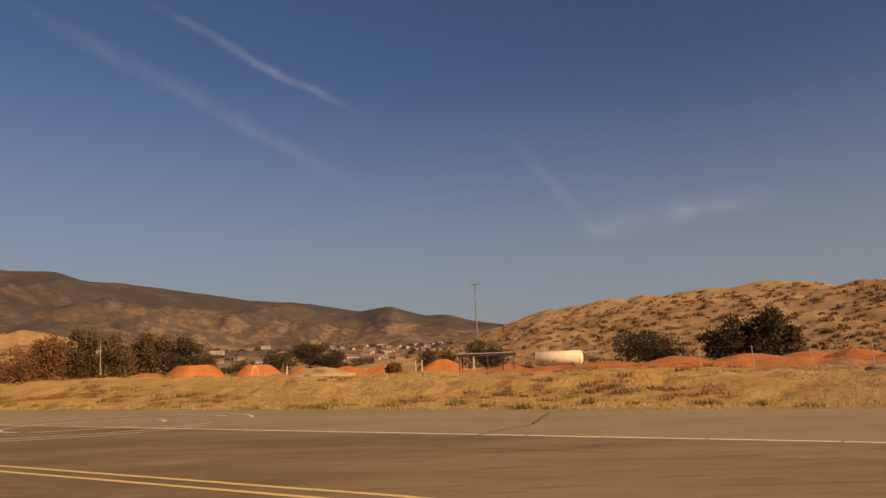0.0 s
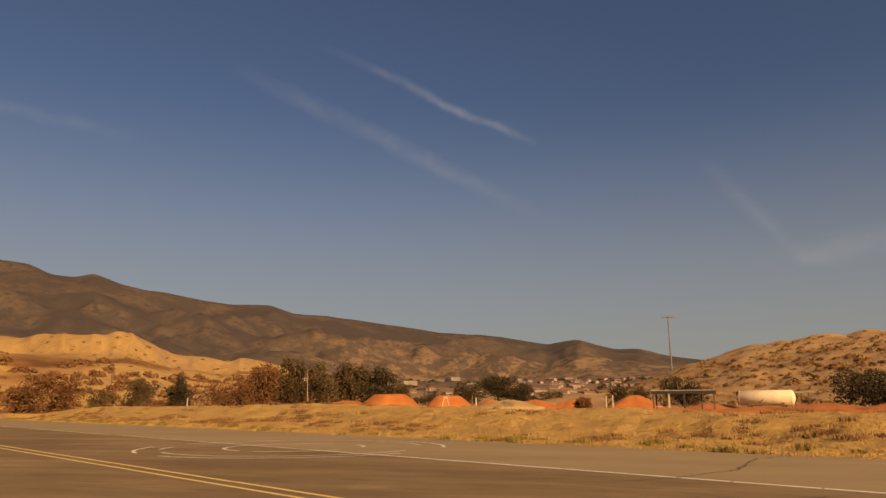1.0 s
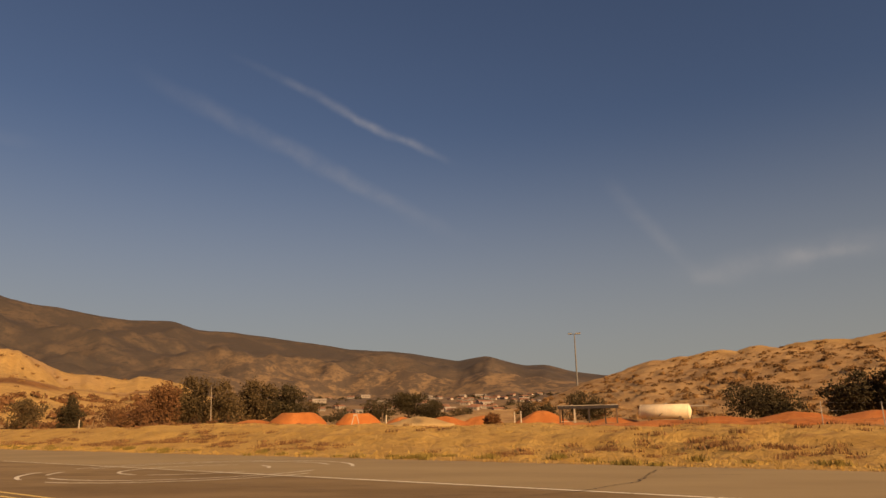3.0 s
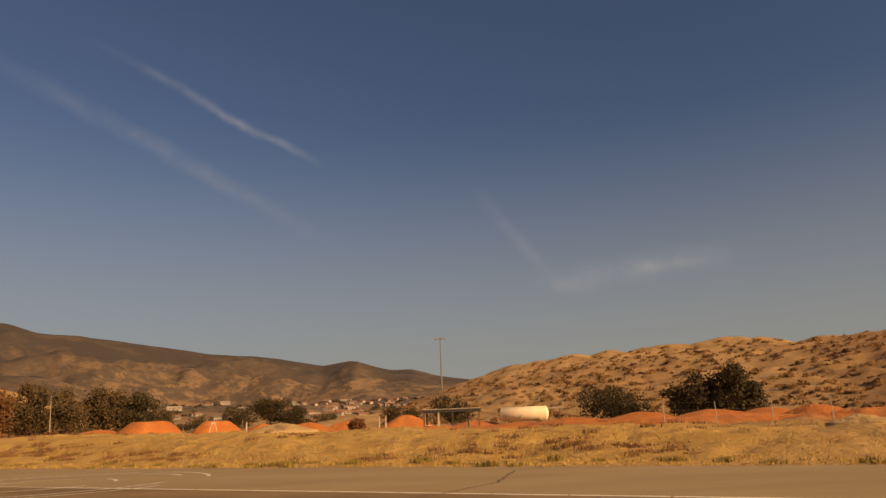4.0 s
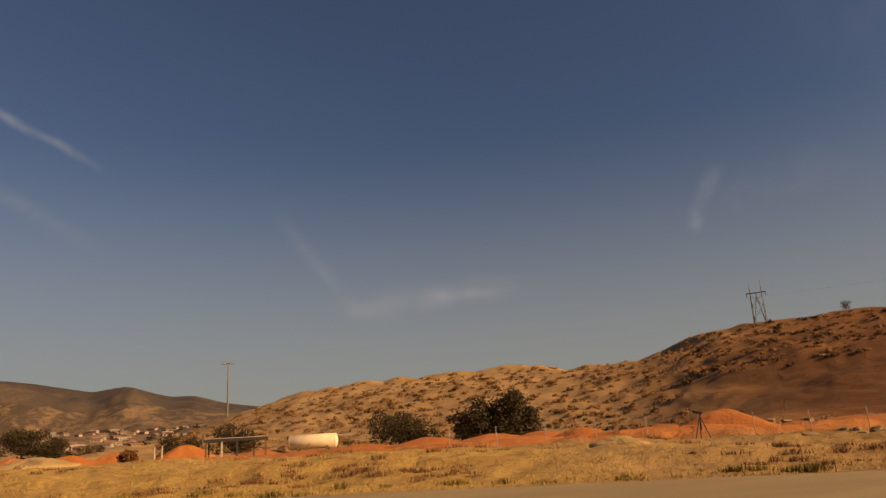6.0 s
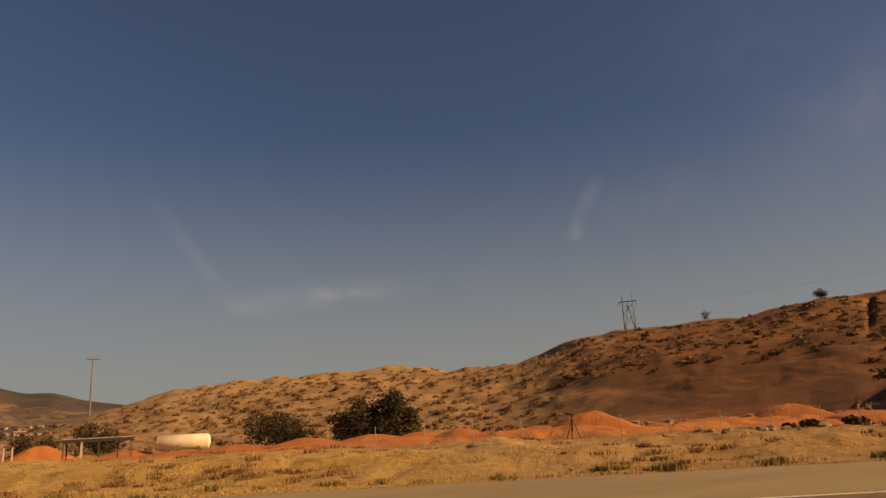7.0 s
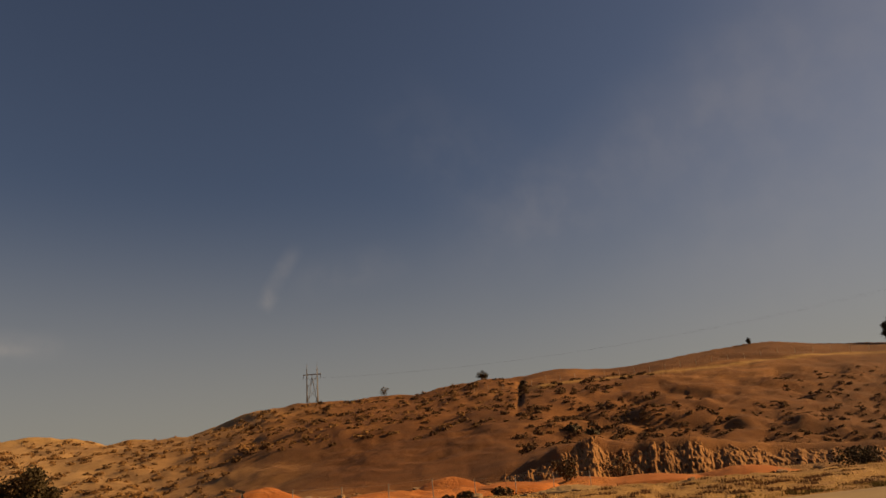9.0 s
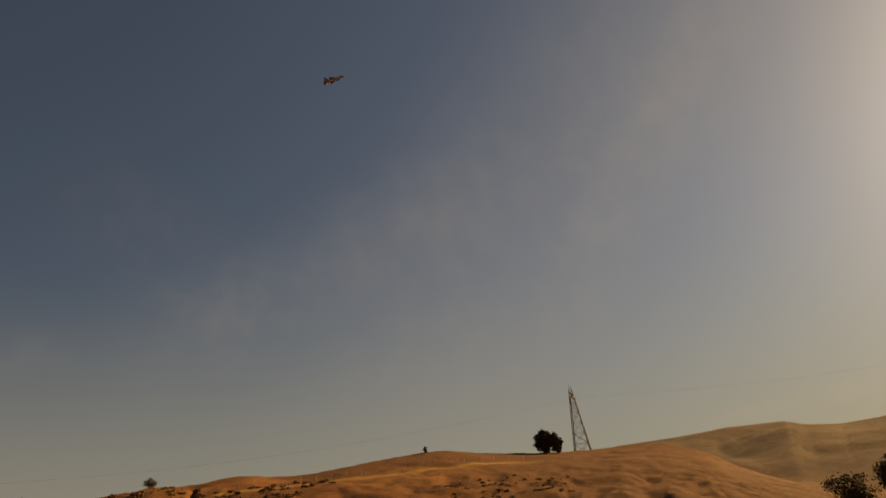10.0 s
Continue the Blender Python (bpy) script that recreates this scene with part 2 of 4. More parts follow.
def smooth01(lo, hi, v):
    t = np.clip((v - lo) / (hi - lo), 0, 1)
    return t * t * (3 - 2 * t)


def lattice_noise(x, y, seed):
    """Value noise on a square lattice, 0 to 1."""
    xi, yi = np.floor(x).astype(np.int64), np.floor(y).astype(np.int64)
    fx, fy = x - xi, y - yi
    fx, fy = fx * fx * (3 - 2 * fx), fy * fy * (3 - 2 * fy)

    def cell(i, j):
        h = (i * 374761393 + j * 668265263 + seed * 982451653) & 0x7FFFFFFF
        h = ((h ^ (h >> 13)) * 1274126177) & 0x7FFFFFFF
        return ((h ^ (h >> 16)) & 0xFFFF) / 65535.0

    a, b = cell(xi, yi), cell(xi + 1, yi)
    c, d = cell(xi, yi + 1), cell(xi + 1, yi + 1)
    return (a * (1 - fx) + b * fx) * (1 - fy) + (c * (1 - fx) + d * fx) * fy


def fractal(x, y, scale, octaves=4, seed=0):
    out, amp, total = 0, 1.0, 0.0
    for k in range(octaves):
        out = out + amp * lattice_noise(x / scale * 2 ** k + 37.1 * k, y / scale * 2 ** k + 11.7 * k, seed + k)
        total += amp
        amp *= 0.5
    return out / total


def ridged(x, y, scale, octaves=4, seed=0):
    out, amp, total = 0, 1.0, 0.0
    for k in range(octaves):
        n = lattice_noise(x / scale * 2 ** k + 17.3 * k, y / scale * 2 ** k + 5.9 * k, seed + k)
        out = out + amp * (1 - np.abs(2 * n - 1))
        total += amp
        amp *= 0.5
    return out / total


# ---- terrain ----
ALONG, ACROSS = heading(118.8), heading(28.8)
EDGE = 24.9
BERM = ((-250, 1.55), (-62, 1.6), (-34, 1.2), (-17, 0.98), (0, 0.8), (6, 0.72), (26, 0.5), (60, 0.4))
# yaw, elevation of the crest, distance of the foot and of the crest
HILL = ((-9, 0.2, 150, 190), (-6, 0.6, 145, 200), (-3.2, 1.2, 140, 210), (0, 2.5, 130, 215), (2, 3.1, 128, 218), (5, 3.97, 125, 220),
        (6.7, 4.2, 124, 220), (9.4, 4.5, 124, 220), (13.5, 4.72, 122, 220), (19.5, 5.02, 120, 220), (23.5, 5.1, 118, 219), (26.4, 4.84, 116, 218),
        (32.3, 4.98, 110, 212), (34.1, 5.55, 106, 208), (35.9, 6.22, 103, 205), (37.7, 6.72, 98, 202), (42, 6.97, 94, 200), (46, 7, 92, 200),
        (49.5, 6.95, 90, 200), (51.4, 7.3, 90, 202), (54.8, 8, 90, 206), (57.6, 7.73, 92, 210), (61.1, 8, 94, 215), (65.6, 7.6, 96, 220))
HILL_RIGHT = ((65.6, 7.6, 96, 220), (69.2, 7.85, 98, 224), (74.5, 8.2, 100, 235), (76.7, 8.05, 102, 243), (79.4, 7.55, 104, 255),
        (83, 6.95, 108, 268), (88, 6.48, 112, 280), (91, 6.35, 112, 280), (93.5, 6, 112, 275), (96, 5.1, 112, 268), (98.2, 3.5, 112, 262),
        (100.3, 2.4, 112, 256), (104.3, 0.8, 112, 244), (112, -0.3, 112, 230), (180, -0.5, 112, 230))
BEHIND = ((60, 2.0), (84, 5.9), (90, 6.5), (94.3, 6.4), (98, 6.4), (101.9, 6.1), (103.2, 5.65), (105.4, 5.25), (107.8, 5.2), (110.7, 5.45), (114, 5.7), (118, 5.2), (135, 4.0), (180, 2.5))
MESA = ((-180, 2), (-90, 2.6), (-66, 5.0), (-51, 4.85), (-49, 4.8), (-46.5, 4.7), (-44.8, 4.72), (-41.6, 4.86), (-40.2, 4.35), (-38.2, 3.7),
        (-34.4, 3.25), (-33.6, 3.72), (-31.2, 3.22), (-30, 2.75), (-29, 2.25), (-26, 1.2), (-22, 0.4))
RANGE = ((-180, 3), (-100, 7), (-66, 10.0), (-51.5, 10.0), (-48.7, 9.85), (-47.2, 9.25), (-45.5, 9.18), (-44.5, 9.53), (-42.5, 8.85), (-40.8, 8.5),
        (-39.3, 8.45), (-38.2, 8.2), (-36.8, 7.98), (-34.3, 7.72), (-32.2, 7.74), (-31.5, 7.7), (-29.9, 7.1), (-29, 7.02), (-27.2, 7.03),
        (-22.9, 6.4), (-19.7, 6.02), (-18.2, 5.75), (-15, 5.53), (-13, 5.27), (-9.5, 4.67), (-7.1, 5), (-4.1, 4.15), (-2.4, 4.14), (-0.5, 3.62),
        (2, 3.2), (12, 2.8), (180, 2.5))


def table(rows, col, v, soft=0.0):
    """A column of a table at v, rounded off over soft to either side."""
    keys, vals = [r[0] for r in rows], [r[col] for r in rows]
    if not soft:
        return np.interp(v, keys, vals)
    return sum(w * np.interp(v + soft * o, keys, vals) for o, w in ((-1, 0.12), (-0.6, 0.2), (0, 0.36), (0.6, 0.2), (1, 0.12)))


def ledge_height(yaw):
    """Height of the worn bank at the hill's foot."""
    return np.interp(yaw, (33, 38, 53, 57, 60, 63, 67, 72.5, 78, 88), (0.9, 1.5, 0.9, 2.3, 4.0, 4.8, 4.2, 3.5, 2.2, 0.8)) * (0.85 + 0.3 * fractal(yaw, yaw * 0, 1.6, 2, 64))


def ledge_line(yaw):
    return 85 + 4.0 * (fractal(yaw, yaw * 0, 4.0, 2, 62) - 0.5)


def height(x, y):
    """The height of the land, and the weights of its soils and painted shade, at arrays of x and y."""
    r = np.hypot(x, y) + 1e-6
    yaw = np.degrees(np.arctan2(x, y))
    a, d = x * ALONG.x + y * ALONG.y, x * ACROSS.x + y * ACROSS.y
    # runway strip and the low bank beside it
    hb = table(BERM, 1, a)
    off = np.where(d > 8, d - EDGE, -9.6 - d)
    bank = smooth01(0.2, 12.5, off) * hb - smooth01(14, 21, off) * hb * 0.2
    rough = smooth01(0.6, 5, off) * (1 - smooth01(60, 140, r) * 0.5)
    lumps = (fractal(x, y, 3.2, 3, 3) - 0.5) * 0.55 + (fractal(x, y, 0.9, 2, 9) - 0.5) * 0.24
    z = bank - 0.05 + 0.06 * smooth01(0.0, 0.5, off) + rough * lumps
    # a shallow trodden step in the bank
    z = z + smooth01(6.4, 7.2, off + 2.5 * (fractal(a, d * 0, 6.0, 2, 40) - 0.5)) * 0.16 * (1 - smooth01(60, 90, r))
    band = smooth01(19, 25, off) * (1 - smooth01(44, 56, off)) * smooth01(-25, -12, a) * (1 - smooth01(30, 44, a))
    z = z + band * (0.42 + (fractal(x, y, 9, 2, 44) - 0.5) * 1.3)
    # valley floor, then the town's slope
    z = z + smooth01(500, 1700, r) * 52 + smooth01(120, 500, r) * 1.2
    z = z + smooth01(300, 900, r) * (fractal(x, y, 160, 3, 71) - 0.5) * 9
    # near hill
    hill_rows = HILL + HILL_RIGHT[1:]
    e, foot, top = table(hill_rows, 1, yaw, 0.7), table(hill_rows, 2, yaw, 4.0), table(hill_rows, 3, yaw, 4.0)
    low = table(hill_rows, 1, yaw, 8.0)
    lift = np.clip((r - foot) / (top - foot), 0, 1) ** 3
    peak = 1.7 + top * np.tan(np.radians(low + (e - low) * lift))
    bumps = (fractal(x, y, 14, 3, 21) - 0.5) * 2.0
    t = np.clip((r - foot) / (top - foot), 0, 1)
    gully = ridged(x + bumps * 2, y, 26, 4, 31)
    up = 0.42 * np.sin(t * math.pi / 2) + 0.58 * t
    hill = 0.8 + (peak - 0.8) * up - gully * 2.6 * (t * (1 - t) * 4) ** 0.7 + bumps * smooth01(0.05, 0.3, t) * 0.55 * (1 - 0.6 * smooth01(57, 63, yaw) * smooth01(0.5, 0.75, t))
    calm = 1 - 0.7 * smooth01(57, 63, yaw) * smooth01(0.5, 0.75, t)
    hill = hill + calm * (smooth01(0, 0.25, t) * (fractal(x, y, 5, 3, 51) - 0.5) * 1.3 + smooth01(0.85, 1.0, t) * (fractal(x, y, 11, 2, 52) - 0.5) * 1.6)
    scallop = np.abs(np.sin(yaw * 0.82 + 0.6 * np.sin(yaw * 0.5))) * smooth01(6, 10, yaw) * (1 - smooth01(30, 33, yaw))
    hill = hill + smooth01(0.88, 1.0, t) * scallop * 0.8
    worn = smooth01(58, 62, yaw) * (1 - smooth01(0.45, 0.7, t)) * smooth01(0.0, 0.1, t)
    hill = hill - worn * (ridged(x, y, 9, 3, 181) - 0.4) * 2.2
    gash = np.exp(-((yaw - 56.5 - 1.6 * t - 0.15 * np.sin(r * 0.09)) / 0.2) ** 2) * smooth01(0.3, 0.7, t) * (1 - smooth01(0.86, 0.95, t))
    hill = hill - gash * 1.2
    past = np.maximum(r - top, 0)
    hill = hill - past * 0.05 - past ** 2 * 0.0004
    hill = np.where((yaw > -10) & (yaw < 125), hill, -50)
    # worn bank at the hill's foot
    ledge_w = smooth01(36, 40, yaw) * (1 - smooth01(84, 90, yaw))
    tall = ledge_height(yaw)
    ledge_r = ledge_line(yaw)
    ledge = smooth01(ledge_r + 0.5, ledge_r + 8.0, r) * tall * (1 - smooth01(ledge_r + 9, ledge_r + 34, r)) * ledge_w
    hill = np.maximum(hill, 0.6) + ledge
    hill = np.where(r > foot * 0.8, hill, -50)
    # farther hill to the right
    e2 = table(BEHIND, 1, yaw)
    t2 = np.clip((r - 300) / 330, 0, 1)
    far_hill = 1.7 + (630 * np.tan(np.radians(e2))) * np.sin(t2 * math.pi / 2) - ridged(x, y, 120, 3, 81) * 16 * (t2 * (1 - t2) * 4) ** 0.7
    far_hill = far_hill - np.maximum(r - 630, 0) * 0.12
    far_hill = np.where((yaw > 62) & (r > 300), far_hill, -50)
    # pale mesa to the left
    e3 = table(MESA, 1, yaw, 0.5)
    peak3 = 1.7 + 300 * np.tan(np.radians(e3))
    t3 = np.clip((r - 118) / 182, 0, 1)
    cliff = smooth01(-48.5, -46, yaw) * (1 - smooth01(-41, -38.5, yaw))
    wander = (fractal(yaw, yaw * 0, 0.9, 3, 91) - 0.5) * 0.10
    prof = 0.62 * smooth01(0, 0.62, t3) + 0.38 * smooth01(0.72 - 0.1 * cliff, 1.0 - 0.16 * cliff, t3 + wander)
    mesa = 0.7 + (peak3 - 0.7) * prof + (fractal(x, y, 16, 3, 95) - 0.5) * 2.2 * smooth01(0.02, 0.2, t3)
    mesa = mesa - ridged(x, y, 22, 3, 96) * 1.6 * (t3 * (1 - t3) * 4)
    past3 = np.maximum(r - 300, 0)
    mesa = mesa - past3 * 0.06 - past3 ** 2 * 0.0002
    mesa = np.where((yaw < -20) & (r > 118), mesa, -50)
    # mountain range
    e4 = table(RANGE, 1, yaw, 0.35)
    peak4 = 1.7 + 3300 * np.tan(np.radians(e4))
    t4 = np.clip((r - 1650) / 1650, 0, 1)
    spur = ridged(x, y, 620, 5, 101)
    rise = 50 + (peak4 - 50) * (0.5 * t4 + 0.5 * t4 ** 2) + (spur - 0.62) * (190 + 90 * smooth01(-34, -20, yaw) * (1 - smooth01(0.5, 0.8, t4))) * (t4 * (1 - t4) * 4) ** 0.8 * np.clip((peak4 - 120) / 250, 0.35, 1)
    rise = rise + smooth01(0, 0.4, t4) * (fractal(x, y, 150, 4, 111) - 0.5) * 20 * (1 - 0.6 * smooth01(0.8, 1, t4))
    rise = rise + (ridged(x, y, 270, 3, 191) - 0.6) * 75 * (t4 * (1 - t4) * 4) ** 0.7 * (1 - smooth01(0.7, 0.92, t4)) * np.clip((peak4 - 150) / 250, 0.25, 1)
    rise = rise - np.maximum(r - 3300, 0) * 0.35
    rise = np.where(r > 1650, rise, -50)
    land = np.maximum.reduce([z, hill, far_hill, mesa])
    land = np.where(r > 1650, np.maximum(np.where(r > 2600, -40, land), rise), land)
    land = np.where(r > 4300, np.minimum(land, 60), land)
    # soils, with shade painted in by part of cut
    on_hill = smooth01(0.2, 1.2, hill - z)
    on_mesa = smooth01(0.2, 2.0, mesa - z)
    straw = smooth01(0.0, 0.8, off) * (1 - smooth01(16, 22, off)) * (1 - 0.55 * smooth01(18, 34, yaw)) * (1 - on_hill) + 0.65 * on_mesa * smooth01(0.25, 0.6, fractal(x, y, 30, 3, 131))
    clay = smooth01(19, 24, off + (fractal(x, y, 5, 2, 121) - 0.5) * 6) * (1 - smooth01(46, 58, off)) * (1 - on_hill) * (1 - on_mesa) * smooth01(-75, -50, a) * (1 - smooth01(30, 46, a))
    red = np.clip(on_hill * smooth01(22, 44, yaw + (fractal(x, y, 30, 3, 141) - 0.5) * 16) + smooth01(62, 72, yaw) * smooth01(300, 330, r), 0, 1)
    far = np.maximum(smooth01(600, 1300, r), 0.85 * smooth01(62, 72, yaw) * smooth01(300, 420, r))
    fold = smooth01(-36, -20, yaw) * (1 - smooth01(20, 40, yaw)) * (1 - smooth01(2100, 2900, r))
    brush = on_mesa * (1 - smooth01(0.42, 0.62, t3)) * smooth01(0.40, 0.56, fractal(x, y, 26, 3, 161))
    red = np.maximum(red, brush)
    straw = straw * (1 - brush) + 0.3 * smooth01(0.9, 0.98, t) * smooth01(6, 10, yaw) * (1 - smooth01(30, 34, yaw)) * (r < 400) + np.exp(-((t - 0.70 - 0.02 * np.sin(yaw * 0.4)) / 0.014) ** 2) * smooth01(57, 60, yaw) * (1 - smooth01(80, 86, yaw)) * 0.8
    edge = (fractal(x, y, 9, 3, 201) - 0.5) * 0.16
    # darker soil on the lower face
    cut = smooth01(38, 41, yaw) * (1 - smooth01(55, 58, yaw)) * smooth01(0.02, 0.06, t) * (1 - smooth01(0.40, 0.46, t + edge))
    # shade of the upper right slope, put into the soil colour
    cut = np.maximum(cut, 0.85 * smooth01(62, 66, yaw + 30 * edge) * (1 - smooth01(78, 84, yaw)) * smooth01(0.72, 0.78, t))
    # darker all over towards the right end of the hill
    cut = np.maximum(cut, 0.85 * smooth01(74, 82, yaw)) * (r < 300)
    red = np.maximum(red, 0.5 * smooth01(34, 48, yaw) * (1 - on_hill) * (r < 140))
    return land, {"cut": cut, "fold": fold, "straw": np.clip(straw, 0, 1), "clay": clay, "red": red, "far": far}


def ground_z(x, y):
    return float(height(np.array([x], float), np.array([y], float))[0][0])


def build_ground():
    yaws = np.concatenate([np.arange(-66, 122, 0.2), np.arange(122, 294, 2.0)])
    rows = np.concatenate([np.arange(2, 24, 4.0), np.arange(24, 62, 0.36), np.arange(62, 130, 0.8), np.arange(130, 310, 2.0), np.arange(310, 700, 9.0),
                           np.arange(700, 3600, 36.0), np.arange(3600, 4900, 180.0)])
    w, rr = np.meshgrid(np.radians(yaws), rows)
    x, y = np.sin(w) * rr, np.cos(w) * rr
    z, soils = height(x, y)
    n, m = z.shape
    me = bpy.data.meshes.new("ground")
    me.vertices.add(n * m + 1)
    co = np.stack([x, y, z], -1).reshape(-1, 3)
    me.vertices.foreach_set("co", np.concatenate([co, [[0, 0, -0.05]]]).ravel())
    i, j = np.meshgrid(np.arange(n - 1), np.arange(m), indexing="ij")
    k = (j + 1) % m
    quads = np.stack([i * m + j, i * m + k, (i + 1) * m + k, (i + 1) * m + j], -1).reshape(-1, 4)[:, ::-1]
    jj = np.arange(m)
    fan = np.stack([jj, (jj + 1) % m, np.full(m, n * m)], -1)
    me.loops.add(quads.size + fan.size)
    me.loops.foreach_set("vertex_index", np.concatenate([quads.ravel(), fan.ravel()]).astype(np.int32))
    me.polygons.add(len(quads) + len(fan))
    me.polygons.foreach_set("loop_start", np.concatenate([np.arange(len(quads)) * 4, quads.size + np.arange(len(fan)) * 3]).astype(np.int32))
    me.polygons.foreach_set("use_smooth", np.ones(len(quads) + len(fan), bool))
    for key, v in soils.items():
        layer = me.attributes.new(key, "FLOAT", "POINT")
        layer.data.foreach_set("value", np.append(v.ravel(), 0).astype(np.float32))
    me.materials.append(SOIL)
    me.update(calc_edges=True)
    me.validate()
    return tagged(new("ground", me), "dry tan verge, orange earth, scrubby hills and far mountains", "ground", kind="structure")


build_ground()


def strip_point(a, d, z=0.0):
    return Vector((ALONG.x * a + ACROSS.x * d, ALONG.y * a + ACROSS.y * d, z))


def build_runway():
    a = np.concatenate([np.arange(-500, -120, 10.0), np.arange(-120, 90, 0.6), np.arange(90, 420, 10.0)])
    d = np.array([-9.8, -6, -2, 2, 6, 10, 14, 15.6, 16.3, 20, 23, 24.2, 24.9])
    aa, dd = np.meshgrid(a, d, indexing="ij")
    dd = dd.copy()
    dd[:, -1] += (fractal(a, a * 0, 2.0, 3, 7) - 0.5) * 0.45
    dd[:, 0] += (fractal(a, a * 0 + 9, 2.0, 3, 7) - 0.5) * 0.45
    x, y = ALONG.x * aa + ACROSS.x * dd, ALONG.y * aa + ACROSS.y * dd
    n, m = aa.shape
    top = np.stack([x, y, np.zeros_like(x)], -1).reshape(-1, 3)
    low = top.copy()
    low[:, 2] = -0.12
    faces = [(i * m + j, (i + 1) * m + j, (i + 1) * m + j + 1, i * m + j + 1) for i in range(n - 1) for j in range(m - 1)]
    for j, flip in ((0, False), (m - 1, True)):
        for i in range(n - 1):
            q = (i * m + j, (i + 1) * m + j, n * m + (i + 1) * m + j, n * m + i * m + j)
            faces.append(q[::-1] if not flip else q)
    me = mesh_of("runway", np.concatenate([top, low]), faces, ASPHALT)
    lane = me.attributes.new("lane", "FLOAT", "POINT")
    v = np.where(dd > 15.9, 1.0, 0.0).ravel().astype(np.float32)
    lane.data.foreach_set("value", np.append(v, v))
    return tagged(new("runway", me), "worn brown asphalt runway with patches and cracks", "runway", kind="structure")


RUNWAY = build_runway()


def stripe(name, a0, a1, d, wide, material, label, step=2.0, gaps=0.0, seed=1):
    rnd = random.Random(seed)
    verts, faces, a = [], [], a0
    while a < a1:
        b = min(a + step * rnd.uniform(0.7, 1.3), a1)
        if rnd.random() >= gaps:
            k, h = len(verts), wide / 2
            e = rnd.uniform(-0.012, 0.012)
            for p, q in ((a, d - h + e), (b, d - h + e), (b, d + h + e), (a, d + h + e)):
                verts.append(strip_point(p, q, 0.006))
            faces.append((k, k + 1, k + 2, k + 3))
        a = b + (0.05 if gaps else 0.0)
    return tagged(new(name, mesh_of(name, verts, faces, material)), label, "road marking", kind="structure")


stripe("edge_line", -300, -24, 15.9, 0.13, FADED_PAINT, "faded white painted line along the runway", 1.5, 0.08, 2)
stripe("edge_line", -24, 200, 15.9, 0.16, WHITE_PAINT, "white painted line along the runway", 2.5, 0.02, 3)
stripe("centre_line", -300, 60, 7.62, 0.13, YELLOW_PAINT, "worn yellow double centre line of the runway", 2.0, 0.0, 4)
stripe("centre_line", -300, 60, 8.12, 0.13, YELLOW_PAINT, "worn yellow double centre line of the runway", 2.0, 0.0, 5)


def ring(radius, wide, a, d, seed, keep):
    rnd = random.Random(seed)
    verts, faces, n = [], [], 72
    fade = [rnd.random() for _ in range(18)]
    for i in range(n):
        ang = 2 * math.pi * i / n
        if fade[i // 4] > keep and not (abs(math.cos(ang + 0.6)) > 0.78):
            continue
        k = len(verts)
        for t, rad in ((i, radius), (i + 1, radius), (i + 1, radius + wide), (i, radius + wide)):
            w = 2 * math.pi * t / n
            verts.append(strip_point(a + math.cos(w) * rad, d + math.sin(w) * rad, 0.010))
        faces.append((k, k + 1, k + 2, k + 3))
    tagged(new("painted_circle", mesh_of("painted_circle", verts, faces, FADED_PAINT)), "worn white circle painted on the runway", "road marking", kind="structure")


for n, rad in enumerate((6.1, 5.2, 2.75)):
    ring(rad, 0.15, -26.3, 16.4, n, 0.7)


def crack(points, wide, seed):
    rnd = random.Random(seed)
    verts, faces, line = [], [], []
    for (a0, d0), (a1, d1) in zip(points, points[1:]):
        for k in range(8):
            t = k / 8
            line.append((a0 + (a1 - a0) * t + rnd.uniform(-0.08, 0.08), d0 + (d1 - d0) * t + rnd.uniform(-0.08, 0.08)))
    line.append(points[-1])
    for i, (a, d) in enumerate(line):
        p, q = line[max(0, i - 1)], line[min(len(line) - 1, i + 1)]
        t = Vector((q[0] - p[0], q[1] - p[1])).normalized()
        w = wide * rnd.uniform(0.4, 1.2) / 2
        verts += [strip_point(a - t.y * w, d + t.x * w, 0.014), strip_point(a + t.y * w, d - t.x * w, 0.014)]
        if i:
            faces.append((2 * i - 2, 2 * i - 1, 2 * i + 1, 2 * i))
    tagged(new("asphalt_crack", mesh_of("asphalt_crack", verts, faces, TAR)), "dark crack in the runway asphalt", "crack", kind="structure")


crack([(-9.6, 24.8), (-10.0, 23.0), (-9.3, 20.8), (-8.7, 18.6), (-8.8, 17.3), (-8.8, 15.9), (-9.4, 14)], 0.05, 1)
crack([(-9.4, 21), (-7.6, 22.0), (-6.2, 22.6)], 0.03, 2)
crack([(-6.8, 12.6), (-5.4, 13.8), (-4.8, 15.6)], 0.03, 3)
crack([(13.6, 24.6), (13.0, 22.6), (13.7, 21.0), (13.2, 19.6)], 0.04, 4)
crack([(-24, 12.0), (-19, 12.6), (-14, 13.0), (-8, 13.3), (2, 13.2)], 0.025, 5)
crack([(-40, 22), (-33, 22.3), (-27, 22.6)], 0.03, 6)


